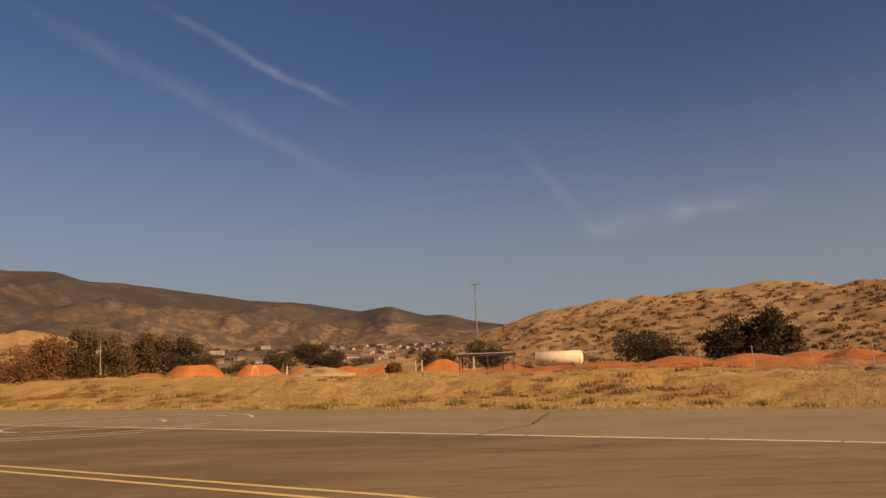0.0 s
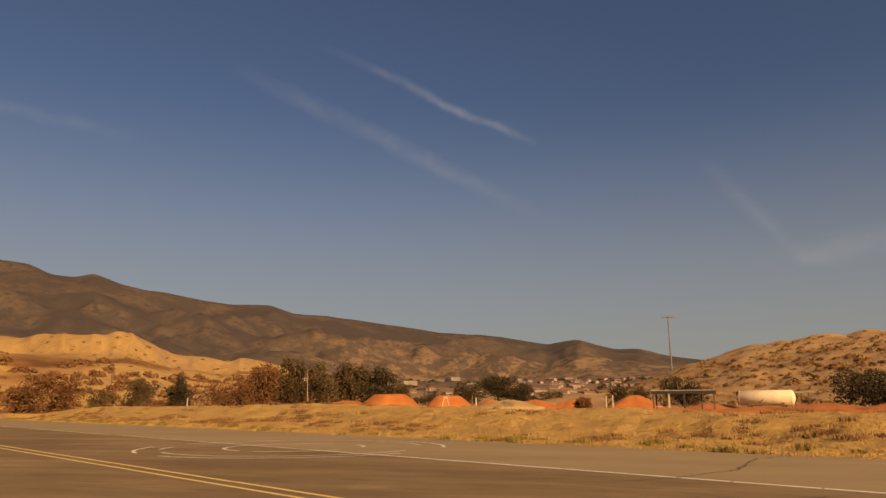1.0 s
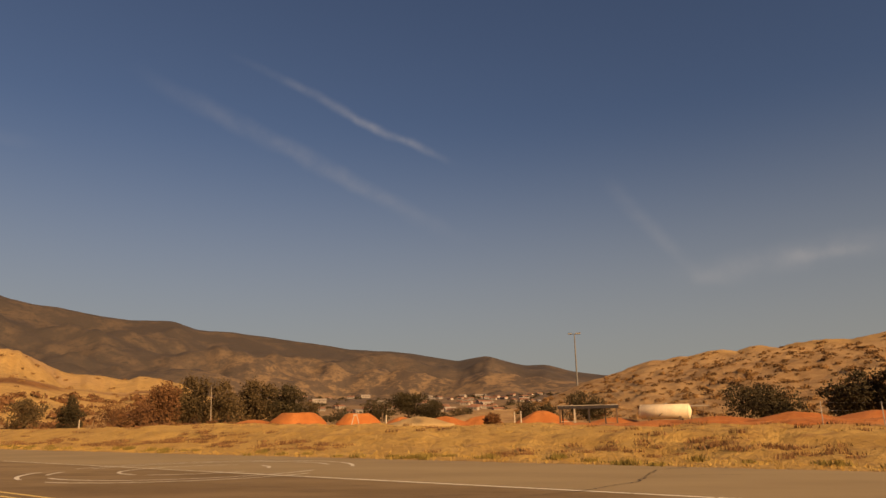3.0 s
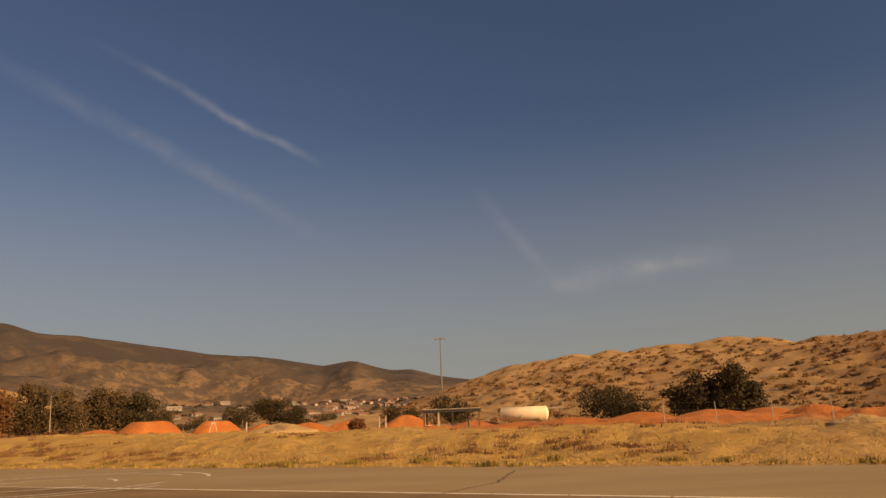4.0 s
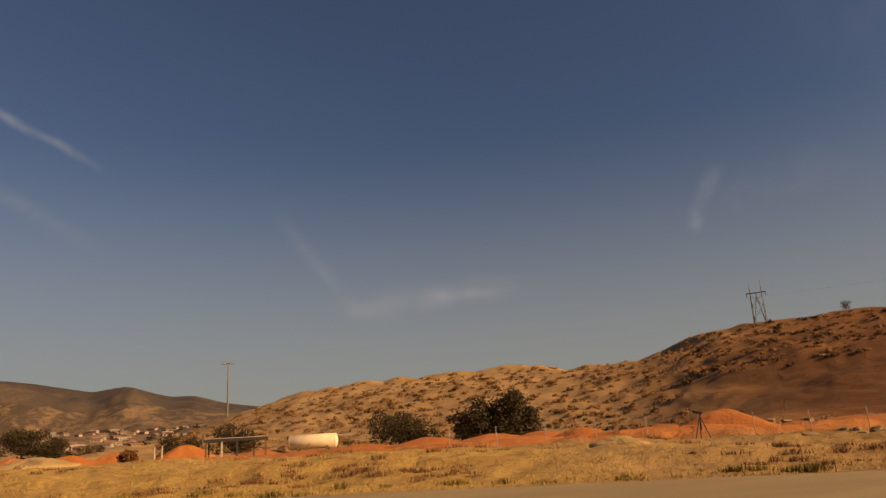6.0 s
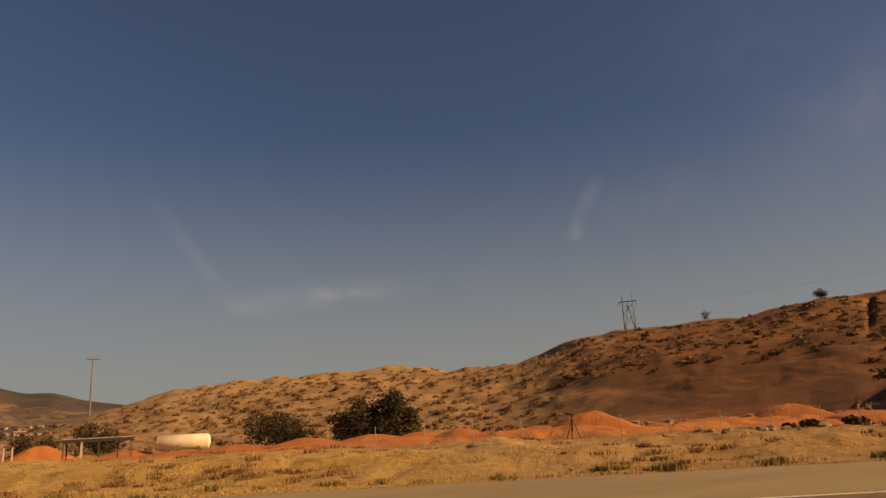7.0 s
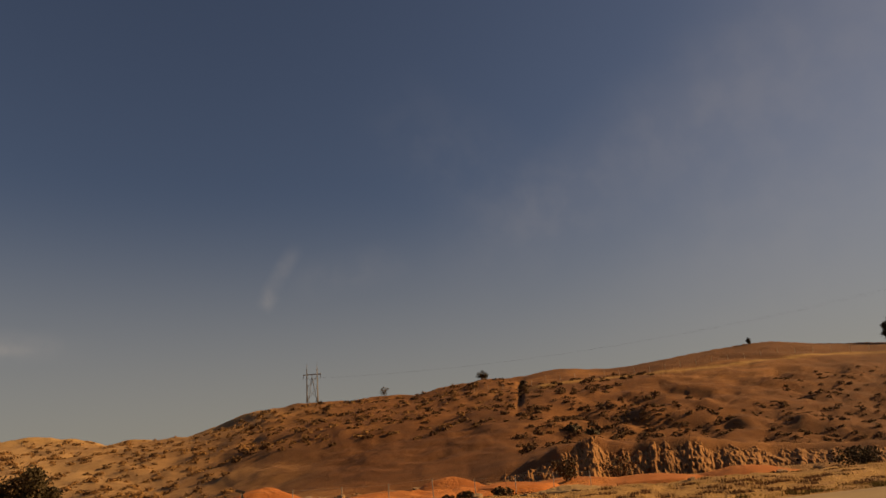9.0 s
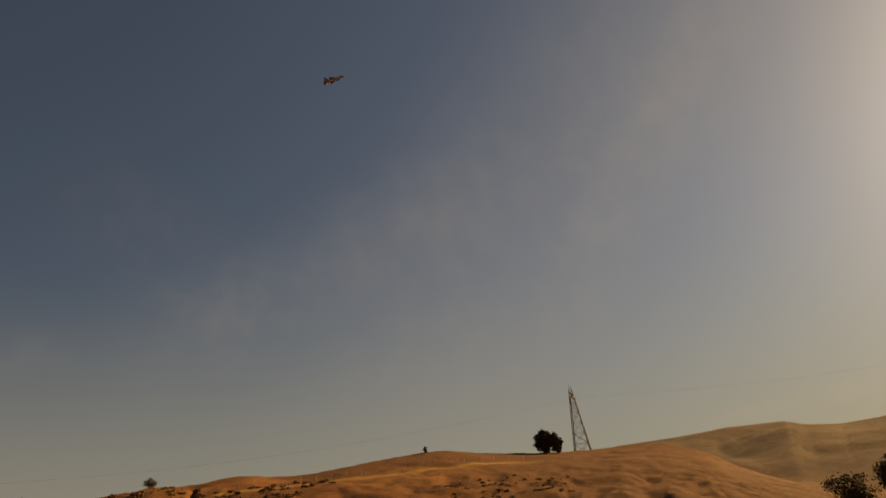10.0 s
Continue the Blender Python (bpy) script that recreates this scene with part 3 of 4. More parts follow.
# ---- earth heaps and rocks ----
def heap(yaw, r, top_el, wide, flat=0.0, material=CLAY, label="smooth heap of orange earth beside the verge", deep=0.75, seed=0):
    """A rounded or flat-topped heap of earth on the ground."""
    at = place(yaw, r)
    base = ground_z(at.x, at.y)
    high = max(0.35, 1.7 + r * math.tan(radians(top_el)) - base)
    half = r * math.tan(radians(wide / 2)) * 1.15
    rings, sides = 14, 40
    verts, faces = [Vector((0, 0, high))], []
    for i in range(1, rings + 1):
        p = i / rings
        for j in range(sides):
            w = 2 * math.pi * j / sides
            n = noise.noise(Vector((math.cos(w) * 1.3, math.sin(w) * 1.3, seed * 3.7))) * 0.22
            q = p * (1 + n)
            x, y = math.cos(w) * half * q, math.sin(w) * half * deep * q
            s = min(1, max(0, (p - flat) / (1 - flat)))
            z = high * (0.5 + 0.5 * math.cos(math.pi * s)) if flat < 0.3 else high * (1 - s) ** 0.9
            z += noise.noise(Vector((x * 0.9, y * 0.9, seed))) * 0.10 * high * (1 - p) + noise.noise(Vector((x * 3, y * 3, seed))) * 0.05
            verts.append(Vector((x, y, z - 0.45 * max(0, p - 0.85) / 0.15)))
    for j in range(sides):
        k = (j + 1) % sides
        faces.append((0, 1 + j, 1 + k))
        for i in range(rings - 1):
            a = 1 + i * sides
            faces.append((a + j, a + sides + j, a + sides + k, a + k))
    ob = new("earth_mound", mesh_of("earth_mound", verts, faces, material, True))
    ob.matrix_world = Matrix.Translation((at.x, at.y, base)) @ pose(0, 0, 0, 0, 0, -yaw)
    return tagged(ob, label, "mound", "earth mounds")


FLAT = "flat-topped ramp of orange earth"
for n, row in enumerate(((-21.88, 76, 0.81, 4.4, 0.5, FLAT), (-17.38, 76, 0.68, 3.4, 0.45, FLAT), (-13.9, 80, 0.35, 4, 0, ""), (-10.65, 66, 0.34, 5.0, 0, ""), (-7.62, 72, 0.34, 4.2, 0, ""),
                         (-2.98, 90, 0.63, 5.0, 0, ""), (2.43, 92, 0, 5, 0, ""), (6.31, 72, -0.3, 8, 0, ""), (10.1, 70, -0.04, 7, 0, ""), (15.3, 66, 0.18, 6.5, 0, ""),
                         (20.34, 62, 0.16, 6.5, 0, ""), (23.98, 66, 0.14, 6.5, 0, ""), (27.2, 60, 0.25, 6.0, 0, ""), (37.35, 60, 0.92, 9.0, 0, "tall heap of orange earth behind the fence"),
                         (33.27, 64, 0.09, 6, 0, ""), (42.52, 62, -0.24, 6, 0, ""), (46.4, 58, -0.05, 8.5, 0, ""), (51.3, 62, 0.6, 8.0, 0, "pointed heap of orange earth behind the fence"),
                         (55.7, 58, -0.2, 7.0, 0, ""), (60.5, 64, -0.2, 7, 0, ""), (-25.29, 84, 0.34, 5, 0, ""), (66, 62, -0.35, 10, 0, ""), (73, 62, -0.3, 10, 0, ""))):
    heap(*row[:5], label=row[5] or "smooth heap of orange earth beside the verge", seed=n)
heap(-12.6, 52, 0.36, 5.2, material=DIRT, label="pale heap of dry soil on the verge", seed=40)
heap(29.9, 37, -1.0, 4.2, material=DIRT, label="low brown heap of dry soil on the verge", deep=0.5, seed=41)
heap(60.5, 46, -1.15, 6, material=DIRT, label="pale bank of dry soil on the verge", deep=0.5, seed=43)


def eroded_bank():
    """The bare face of the bank at the hill's foot, cut by rills into uneven pillars."""
    yaws = np.arange(33, 88, 0.055)
    rows = 16
    line, tall = ledge_line(yaws), ledge_height(yaws)
    cut = ridged(yaws * 1.5, yaws * 0 + 2.0, 0.55, 3, 171)
    slow = fractal(yaws, yaws * 0 + 5.0, 1.1, 3, 172)
    verts = []
    for k in range(rows):
        p = k / (rows - 1)
        r = line - 2.5 + 10.5 * p + (cut - 0.6) * 1.8 * (1 - p * 0.6) * slow * smooth01(0, 0.15, np.full_like(line, p)) + (slow - 0.5) * 3.0
        r = r + (fractal(yaws * 3, yaws * 0 + p * 9, 0.5, 2, 173) - 0.5) * 1.6
        x, y = np.sin(np.radians(yaws)) * r, np.cos(np.radians(yaws)) * r
        z = 0.25 + (tall + 0.45) * p ** 0.85 + (fractal(yaws * 2, yaws * 0 + p * 6, 0.8, 3, 174) - 0.5) * 0.7 * p
        verts += np.stack([x, y, z], -1).tolist()
    back = np.stack([np.sin(np.radians(yaws)) * (line + 12), np.cos(np.radians(yaws)) * (line + 12)], -1)
    bz = height(back[:, 0], back[:, 1])[0] - 0.15
    verts += np.column_stack([back, bz]).tolist()
    n = len(yaws)
    faces = [(k * n + j, k * n + j + 1, (k + 1) * n + j + 1, (k + 1) * n + j) for k in range(rows) for j in range(n - 1)]
    me = mesh_of("eroded_bank", verts, [f[::-1] for f in faces], BANK)
    tagged(new("eroded_bank", me), "bare red-brown bank cut by rain into rills", "bank", kind="structure")


eroded_bank()


def rock_mesh(seed):
    bm = bmesh.new()
    bmesh.ops.create_icosphere(bm, subdivisions=2, radius=1)
    for v in bm.verts:
        v.co *= 1 + 0.45 * noise.noise(v.co * 1.3 + Vector((seed * 5, 0, 0)))
        v.co.x = max(-0.8, min(0.8, v.co.x))
        v.co.z = max(-0.5, min(0.62, v.co.z))
    me = bpy.data.meshes.new("rock")
    bm.to_mesh(me)
    bm.free()
    me.materials.append(ROCK)
    return me


rnd = random.Random(5)
rocks = [rock_mesh(k) for k in range(4)]
for n in range(64):
    yaw = rnd.choice((rnd.uniform(43, 56), rnd.uniform(45, 51.5), rnd.uniform(45, 51.5), rnd.uniform(56, 92)))
    d = EDGE + rnd.uniform(12, 17)
    r = d / max(0.25, math.cos(radians(yaw - 28.8)))
    at = place(yaw, min(r, 85))
    size = rnd.uniform(0.12, 0.34)
    ob = new("rock", rocks[n % 4])
    ob.matrix_world = Matrix.Translation((at.x, at.y, ground_z(at.x, at.y) + size * 0.15)) @ pose(0, 0, 0, rnd.uniform(-15, 15), rnd.uniform(-15, 15), rnd.uniform(0, 360)) @ Matrix.Diagonal((size * rnd.uniform(0.9, 1.8), size, size * rnd.uniform(0.6, 1), 1))
    tagged(ob, "pale broken rock lying on the dry verge", "rock", "rubble on the verge")


for n in range(30):
    yaw = 38.5 + n * 0.42 + rnd.uniform(-0.2, 0.2)
    at = place(yaw, float(ledge_line(np.array([yaw]))[0]) + rnd.uniform(1.5, 5))
    size = rnd.uniform(0.2, 0.5)
    ob = new("stone", rocks[n % 4])
    ob.matrix_world = Matrix.Translation((at.x, at.y, ground_z(at.x, at.y) + size * 0.3)) @ pose(0, 0, 0, 0, rnd.uniform(-10, 10), rnd.uniform(0, 360)) @ Matrix.Diagonal((size * rnd.uniform(1, 2.2), size, size * 0.6, 1))
    tagged(ob, "pale stone lying along the worn bank", "stone", "stones along the bank")


def track_fence():
    """Thin posts beside the track that crosses the right-hand slope."""
    first = None
    for k in range(26):
        yaw = 54 + k * 1.15
        rows = HILL + HILL_RIGHT[1:]
        foot, top = float(table(rows, 2, yaw)), float(table(rows, 3, yaw))
        at = place(yaw, foot + (top - foot) * 0.76)
        z = ground_z(at.x, at.y)
        if first is None:
            first = thing("track_fence", (at.x, at.y, z), "row of thin pale posts along the hillside track", "fence")
            zero = Vector((at.x, at.y, z))
        p = Vector((at.x, at.y, z)) - zero
        part("post", rod(bmesh.new(), p - Vector((0, 0, 0.3)), p + Vector((0, 0, 1.3)), 0.05, 0.045, 6), PALE_WOOD, first)


track_fence()


# ---- plants ----
def leaf_cloud(name, blobs, count, leaf, material, seed):
    """A crown of small leaf blades round several centres, thinner towards the rim."""
    g = np.random.RandomState(seed)
    c = np.array([b[:3] for b in blobs])
    s = np.array([b[3:6] for b in blobs])
    vol = s.prod(1) ** 0.7
    pick = g.choice(len(blobs), count, p=vol / vol.sum())
    v = g.normal(size=(count, 3))
    v /= np.linalg.norm(v, axis=1)[:, None]
    rad = g.uniform(0.25, 1.0, count) ** 0.5 * (1 + 0.18 * g.normal(size=count))
    p = c[pick] + v * rad[:, None] * s[pick]
    u = g.normal(size=(count, 3))
    u /= np.linalg.norm(u, axis=1)[:, None]
    w = np.cross(u, g.normal(size=(count, 3)))
    w /= np.linalg.norm(w, axis=1)[:, None]
    size = leaf * g.uniform(0.6, 1.4, (count, 1))
    quad = np.stack([p - u * size, p + w * size * 0.6, p + u * size, p - w * size * 0.6], 1).reshape(-1, 3)
    faces = np.arange(count * 4).reshape(-1, 4).tolist()
    return mesh_of(name, quad.tolist(), faces, material)


def tree(name, yaw, r, top_el, wide, leaf_mat, label, category, bark=BARK, trunk=0.35, dense=1.0, seed=0, sink=0.0, squat=False, bare=0):
    """A tree or big bush: trunk, limbs and a ragged crown."""
    at = place(yaw, r)
    base = ground_z(at.x, at.y) - sink
    high = max(0.5, 1.7 + r * math.tan(radians(top_el)) - base)
    half = r * math.tan(radians(wide / 2))
    g = random.Random(seed + 100)
    root = thing(name, (at.x, at.y, base), label, category)
    fork = high * (0.12 if squat else trunk)
    girth = max(0.09, high * 0.028)
    bm = bmesh.new()
    rod(bm, (0, 0, -0.3), (girth * 0.4, 0, fork), girth * 1.25, girth * 0.8, 9)
    part("trunk", bm, bark, root)
    blobs = []
    limbs = 15 if dense > 2 else 7 if squat else 8
    for k in range(limbs):
        w = 2 * math.pi * (k + g.uniform(-0.3, 0.3)) / limbs
        out = half * g.uniform(0.35, 0.8)
        up = fork + (high - fork) * g.uniform(0.3, 0.78)
        tip = Vector((math.cos(w) * out, math.sin(w) * out, up))
        bm = bmesh.new()
        mid = Vector((tip.x * 0.45, tip.y * 0.45, fork + (tip.z - fork) * 0.6))
        rod(bm, (0, 0, fork * 0.9), mid, girth * 0.6, girth * 0.4, 6)
        rod(bm, mid, tip, girth * 0.4, girth * 0.15, 6)
        part("limb", bm, bark, root)
        size = half * g.uniform(0.26, 0.44)
        blobs.append((tip.x, tip.y, tip.z, size * 1.15, size * 1.15, min(size * g.uniform(0.75, 1.0), (high - tip.z) + 0.1)))
        if g.random() < 0.7:
            blobs.append((tip.x * 0.7, tip.y * 0.7, max(size * 0.6, tip.z * g.uniform(0.45, 0.8)), size, size, size * 0.7))
    blobs.append((0, 0, high * 0.72, half * 0.5, half * 0.5, high * 0.27))
    blobs.append((half * g.uniform(-0.3, 0.3), 0, high * 0.88, half * 0.24, half * 0.24, high * 0.12))
    if squat:
        for k in range(5):
            x = half * (k - 2) * 0.36
            blobs.append((x, -half * 0.2, high * 0.28, half * 0.3, half * 0.4, high * 0.28))
    count = int(dense * 3600 * min(2.2, max(0.5, half * high / 14)))
    part("crown", leaf_cloud("crown", blobs, count, max(0.10, 0.036 * high ** 0.8), leaf_mat, seed), None, root)
    for k in range(bare):
        bm = bmesh.new()
        x = g.uniform(-0.4, 0.4) * half
        a = Vector((x * 0.3, -half * 0.9, 0.2))
        b = Vector((x, -half * 0.95, high * g.uniform(0.45, 0.62)))
        rod(bm, a, b, girth * 0.4, girth * 0.25, 6)
        rod(bm, b, b + Vector((g.uniform(-0.9, 0.9), 0, high * 0.22)), girth * 0.25, girth * 0.08, 6)
        part("bare_limb", bm, PALE_BARK, root, "pale bare limb")
    return root


OLIVE_TREE, DARK_BUSH = "sparse olive-brown tree with ragged crown", "dense dark green bush at the foot of the hill"
for n, (yaw, r, el, wide, mat, label, cat, opts) in enumerate((
        (-31.79, 146, 3.3, 3.0, LEAF_BROWN, "dry brown brush with thin branches", "bush", dict(squat=True, dense=0.6)),
        (-30.01, 150, 3.66, 3.6, LEAF_OLIVE, OLIVE_TREE, "tree", dict(squat=True, dense=0.8)),
        (-27.7, 146, 3.36, 3.4, LEAF_OLIVE, "sparse olive tree with a pale bare trunk", "tree", dict(squat=True, dense=0.7, bare=1)),
        (-25.09, 150, 3.37, 3.2, LEAF_OLIVE, OLIVE_TREE, "tree", dict(squat=True, dense=0.9)),
        (-22.88, 150, 3.02, 3.0, LEAF_DARK, "dark ragged tree beside orange earth", "tree", dict(squat=True, dense=0.9)),
        (-21.28, 160, 1.77, 2.2, LEAF_OLIVE, OLIVE_TREE, "tree", dict(squat=True)),
        (-18.61, 175, 1.2, 2.2, LEAF_DARK, "low dark bush on the valley floor", "bush", dict(squat=True)),
        (-15.94, 185, 1.62, 2.6, LEAF_DARK, "dark rounded tree on the valley floor", "tree", dict(squat=True)),
        (-13.48, 190, 2.21, 3.2, LEAF_DARK, "dark rounded tree on the valley floor", "tree", dict()),
        (-11.66, 186, 1.7, 2.6, LEAF_DARK, "dark rounded tree on the valley floor", "tree", dict(squat=True)),
        (-9.44, 200, 1, 1.8, LEAF_OLIVE, "low olive bush on the valley floor", "bush", dict(squat=True)),
        (-6.82, 63, 0.5, 1.4, LEAF_BROWN, "small round brown bush by the fence", "bush", dict(squat=True)),
        (-4.09, 98, 1.6, 2.0, LEAF_DARK, DARK_BUSH, "bush", dict(squat=True)),
        (-2.47, 100, 1.3, 1.8, LEAF_DARK, DARK_BUSH, "bush", dict(squat=True)),
        (0.54, 112, 2, 3.8, LEAF_DARK, "dense dark green bush behind the shelter", "bush", dict(squat=True, dense=1.3)),
        (13.16, 106, 2.23, 5.6, LEAF_DARK, "wide dark green bush at the hill's foot", "bush", dict(squat=True, dense=1.6)),
        (19.18, 98, 2.94, 4.2, LEAF_DARK, "large dark green tree at the hill's foot", "tree", dict(squat=True, dense=1.6)),
        (22.01, 98, 3.41, 4.2, LEAF_DARK, "large dark green tree at the hill's foot", "tree", dict(squat=True, dense=1.7)),
        (-52.03, 112, 3.2, 4.0, LEAF_DARK, "large dark tree at the edge of the verge", "tree", dict(squat=True, dense=1.3)),
        (-47.64, 122, 2.3, 3.2, LEAF_BROWN, "dry reddish brown brush on the slope", "bush", dict(squat=True, dense=0.9)),
        (-45.45, 122, 2.1, 2.8, LEAF_BROWN, "dry reddish brown brush on the slope", "bush", dict(squat=True, dense=0.9)),
        (-43.17, 118, 1.2, 2.0, LEAF_OLIVE, "small olive bush beside the runway", "bush", dict(squat=True)),
        (-40.6, 118, 2.05, 2.5, LEAF_OLIVE, "rounded green bush beside the runway", "bush", dict(squat=True, dense=1.3)),
        (-37.83, 118, 2.3, 1.9, LEAF_DARK, "rounded dark bush beside the runway", "bush", dict(squat=True, dense=1.3)),
        (-35.16, 128, 1.8, 3.0, LEAF_BROWN, "dry reddish brown brush on the slope", "bush", dict(squat=True, dense=0.6)),
        (-33.38, 126, 1.9, 2.6, LEAF_BROWN, "dry reddish brown brush on the slope", "bush", dict(squat=True, dense=0.6)),
        (46.8, 203, 7.84, 0.9, LEAF_OLIVE, "thin pale bush on the hill's crest", "bush", dict(dense=0.4)),
        (54.75, 206, 8.5, 0.95, LEAF_DARK, "dark round bush on the hill's crest", "bush", dict(squat=True, dense=1.2)),
        (84.45, 266, 8.55, 1.5, LEAF_DARK, "tall dark bush on the hill's crest", "tree", dict(squat=True, dense=2.6)),
        (85.4, 266, 8.2, 1.1, LEAF_DARK, "dark bush beside a taller one on the crest", "tree", dict(squat=True, dense=2.6)),
        (75.2, 236, 8.6, 0.4, LEAF_DARK, "small dark bush on the hill's crest", "bush", dict(squat=True)),
        (60.4, 60, 1.35, 2.0, LEAF_OLIVE, "sparse grey-green shrub beside orange earth", "bush", dict(squat=True, dense=0.5)),
        (64.3, 66, 1.2, 3.2, LEAF_OLIVE, "thin olive shrub below the worn bank", "bush", dict(squat=True, dense=0.35)),
        (55.4, 47, -1.3, 1.7, LEAF_OLIVE, "low grey-green bush on the verge", "bush", dict(squat=True, dense=0.5)),
        (52.6, 47, -1.6, 1.3, LEAF_OLIVE, "low grey-green bush on the verge", "bush", dict(squat=True, dense=0.4)),
        (51.2, 46, -1.75, 1.1, LEAF_BROWN, "low dry brown bush on the verge", "bush", dict(squat=True, dense=0.35)),
        (80.5, 74, 0.37, 3.4, LEAF_DARK, "low dark bush on the verge", "bush", dict(squat=True)),
        (84.5, 76, 0.5, 3.2, LEAF_OLIVE, "low olive bush on the verge", "bush", dict(squat=True)),
        (90, 76, -0.1, 4, LEAF_DARK, "low dark bush on the verge", "bush", dict(squat=True)),
        (104.6, 130, 2, 3.2, LEAF_DARK, "large dark tree below the hill", "tree", dict(squat=True)),
        (107.6, 132, 2.8, 3.4, LEAF_DARK, "large dark tree below the hill", "tree", dict(squat=True)))):
    tree("bush" if cat == "bush" else "tree", yaw, r, el, wide, mat, label, cat, seed=n, **opts)


def scatter_scrub(name, spots, material, label, category, blades=46):
    """Many low clumps of small blades, joined."""
    g = np.random.RandomState(3)
    p = np.array(spots)
    n = len(p)
    s = np.repeat(p[:, 3], blades)[:, None]
    v = g.normal(size=(n * blades, 3))
    v /= np.linalg.norm(v, axis=1)[:, None]
    v[:, 2] = np.abs(v[:, 2])
    squash = np.repeat(np.stack([g.uniform(0.8, 1.5, n), g.uniform(0.8, 1.4, n), g.uniform(0.6, 0.95, n)], -1), blades, 0)
    c = np.repeat(p[:, :3], blades, 0) + v * squash * s * g.uniform(0.5, 1.0, (n * blades, 1)) - (0, 0, 0.08)
    u = g.normal(size=(n * blades, 3))
    u /= np.linalg.norm(u, axis=1)[:, None]
    w = np.cross(u, v) * 0.7
    size = s * g.uniform(0.16, 0.38, (n * blades, 1))
    quad = np.stack([c - u * size, c + w * size, c + u * size, c - w * size], 1).reshape(-1, 3)
    me = mesh_of(name, quad.tolist(), np.arange(n * blades * 4).reshape(-1, 4).tolist(), material)
    return tagged(new(name, me), label, category, kind="stuff")


g = np.random.RandomState(8)


def hill_spots(count, lo, hi, t0, t1, size, power=1.0, clump=0.42):
    yaw = g.uniform(lo, hi, count)
    rows = HILL + HILL_RIGHT[1:]
    foot, top = table(rows, 2, yaw), table(rows, 3, yaw)
    t = t0 + (t1 - t0) * g.uniform(0, 1, count) ** power
    r = foot + (top - foot) * t
    x, y = np.sin(np.radians(yaw)) * r, np.cos(np.radians(yaw)) * r
    keep = fractal(x, y, 16, 3, 151) > clump
    x, y = x[keep], y[keep]
    z = height(x, y)[0]
    s = size * g.uniform(0.45, 1.25, len(x)) ** 1.3
    return list(zip(x, y, z, s))


scatter_scrub("hill_scrub", hill_spots(1150, -5, 35, 0.03, 0.97, 0.8, 1.0, 0.2) + hill_spots(420, 35, 57, 0.38, 0.98, 0.75, 1.0, 0.2), SAGE, "low brown sage scrub scattered over the hillside", "scrub")
scatter_scrub("hill_scrub", hill_spots(190, -3, 35, 0.04, 0.9, 0.85, 1.0, 0.25) + hill_spots(190, 35, 57, 0.34, 0.97, 0.95, 1.0, 0.2) + hill_spots(420, 57, 68, 0.1, 0.75, 0.8, 1.0, 0.35) + hill_spots(700, 66, 86, 0.05, 0.5, 0.6, 1.2, 0.4),
              DARK_SCRUB, "dark low bushes scattered over the hillside", "scrub")
spots = []
for _ in range(22):
    r = rnd.uniform(172, 200)
    yaw = 56.5 + 1.6 * (r - 91) / 118 + rnd.uniform(-0.12, 0.12)
    p = place(yaw, r)
    spots.append((p.x, p.y, ground_z(p.x, p.y), rnd.uniform(0.6, 1.2)))
for _ in range(10):
    p = place(rnd.uniform(61.2, 63.2), rnd.uniform(120, 126))
    spots.append((p.x, p.y, ground_z(p.x, p.y), rnd.uniform(0.9, 1.5)))
scatter_scrub("gully_scrub", spots, LEAF_DARK, "dark bushes filling a gully in the hillside", "scrub")
spots = []
for _ in range(420):
    p = place(rnd.uniform(-60, -20), rnd.uniform(120, 330))
    spots.append((p.x, p.y, ground_z(p.x, p.y), rnd.uniform(0.3, 1.0)))
scatter_scrub("mesa_scrub", spots, SAGE, "brown scrub scattered over the pale slope", "scrub")
spots = []
for _ in range(300):
    p = place(rnd.uniform(-54, -27), rnd.uniform(122, 195))
    spots.append((p.x, p.y, ground_z(p.x, p.y), rnd.uniform(0.7, 1.9)))
scatter_scrub("slope_brush", spots, LEAF_BROWN, "reddish brown brush on the lower slope", "scrub")
spots = []
for _ in range(330):
    r = rnd.uniform(450, 1650)
    p = place(rnd.uniform(-27, 3), r)
    spots.append((p.x, p.y, ground_z(p.x, p.y), rnd.uniform(2.5, 6.5)))
scatter_scrub("valley_trees", spots, LEAF_DARK, "dark trees among the valley houses", "trees")


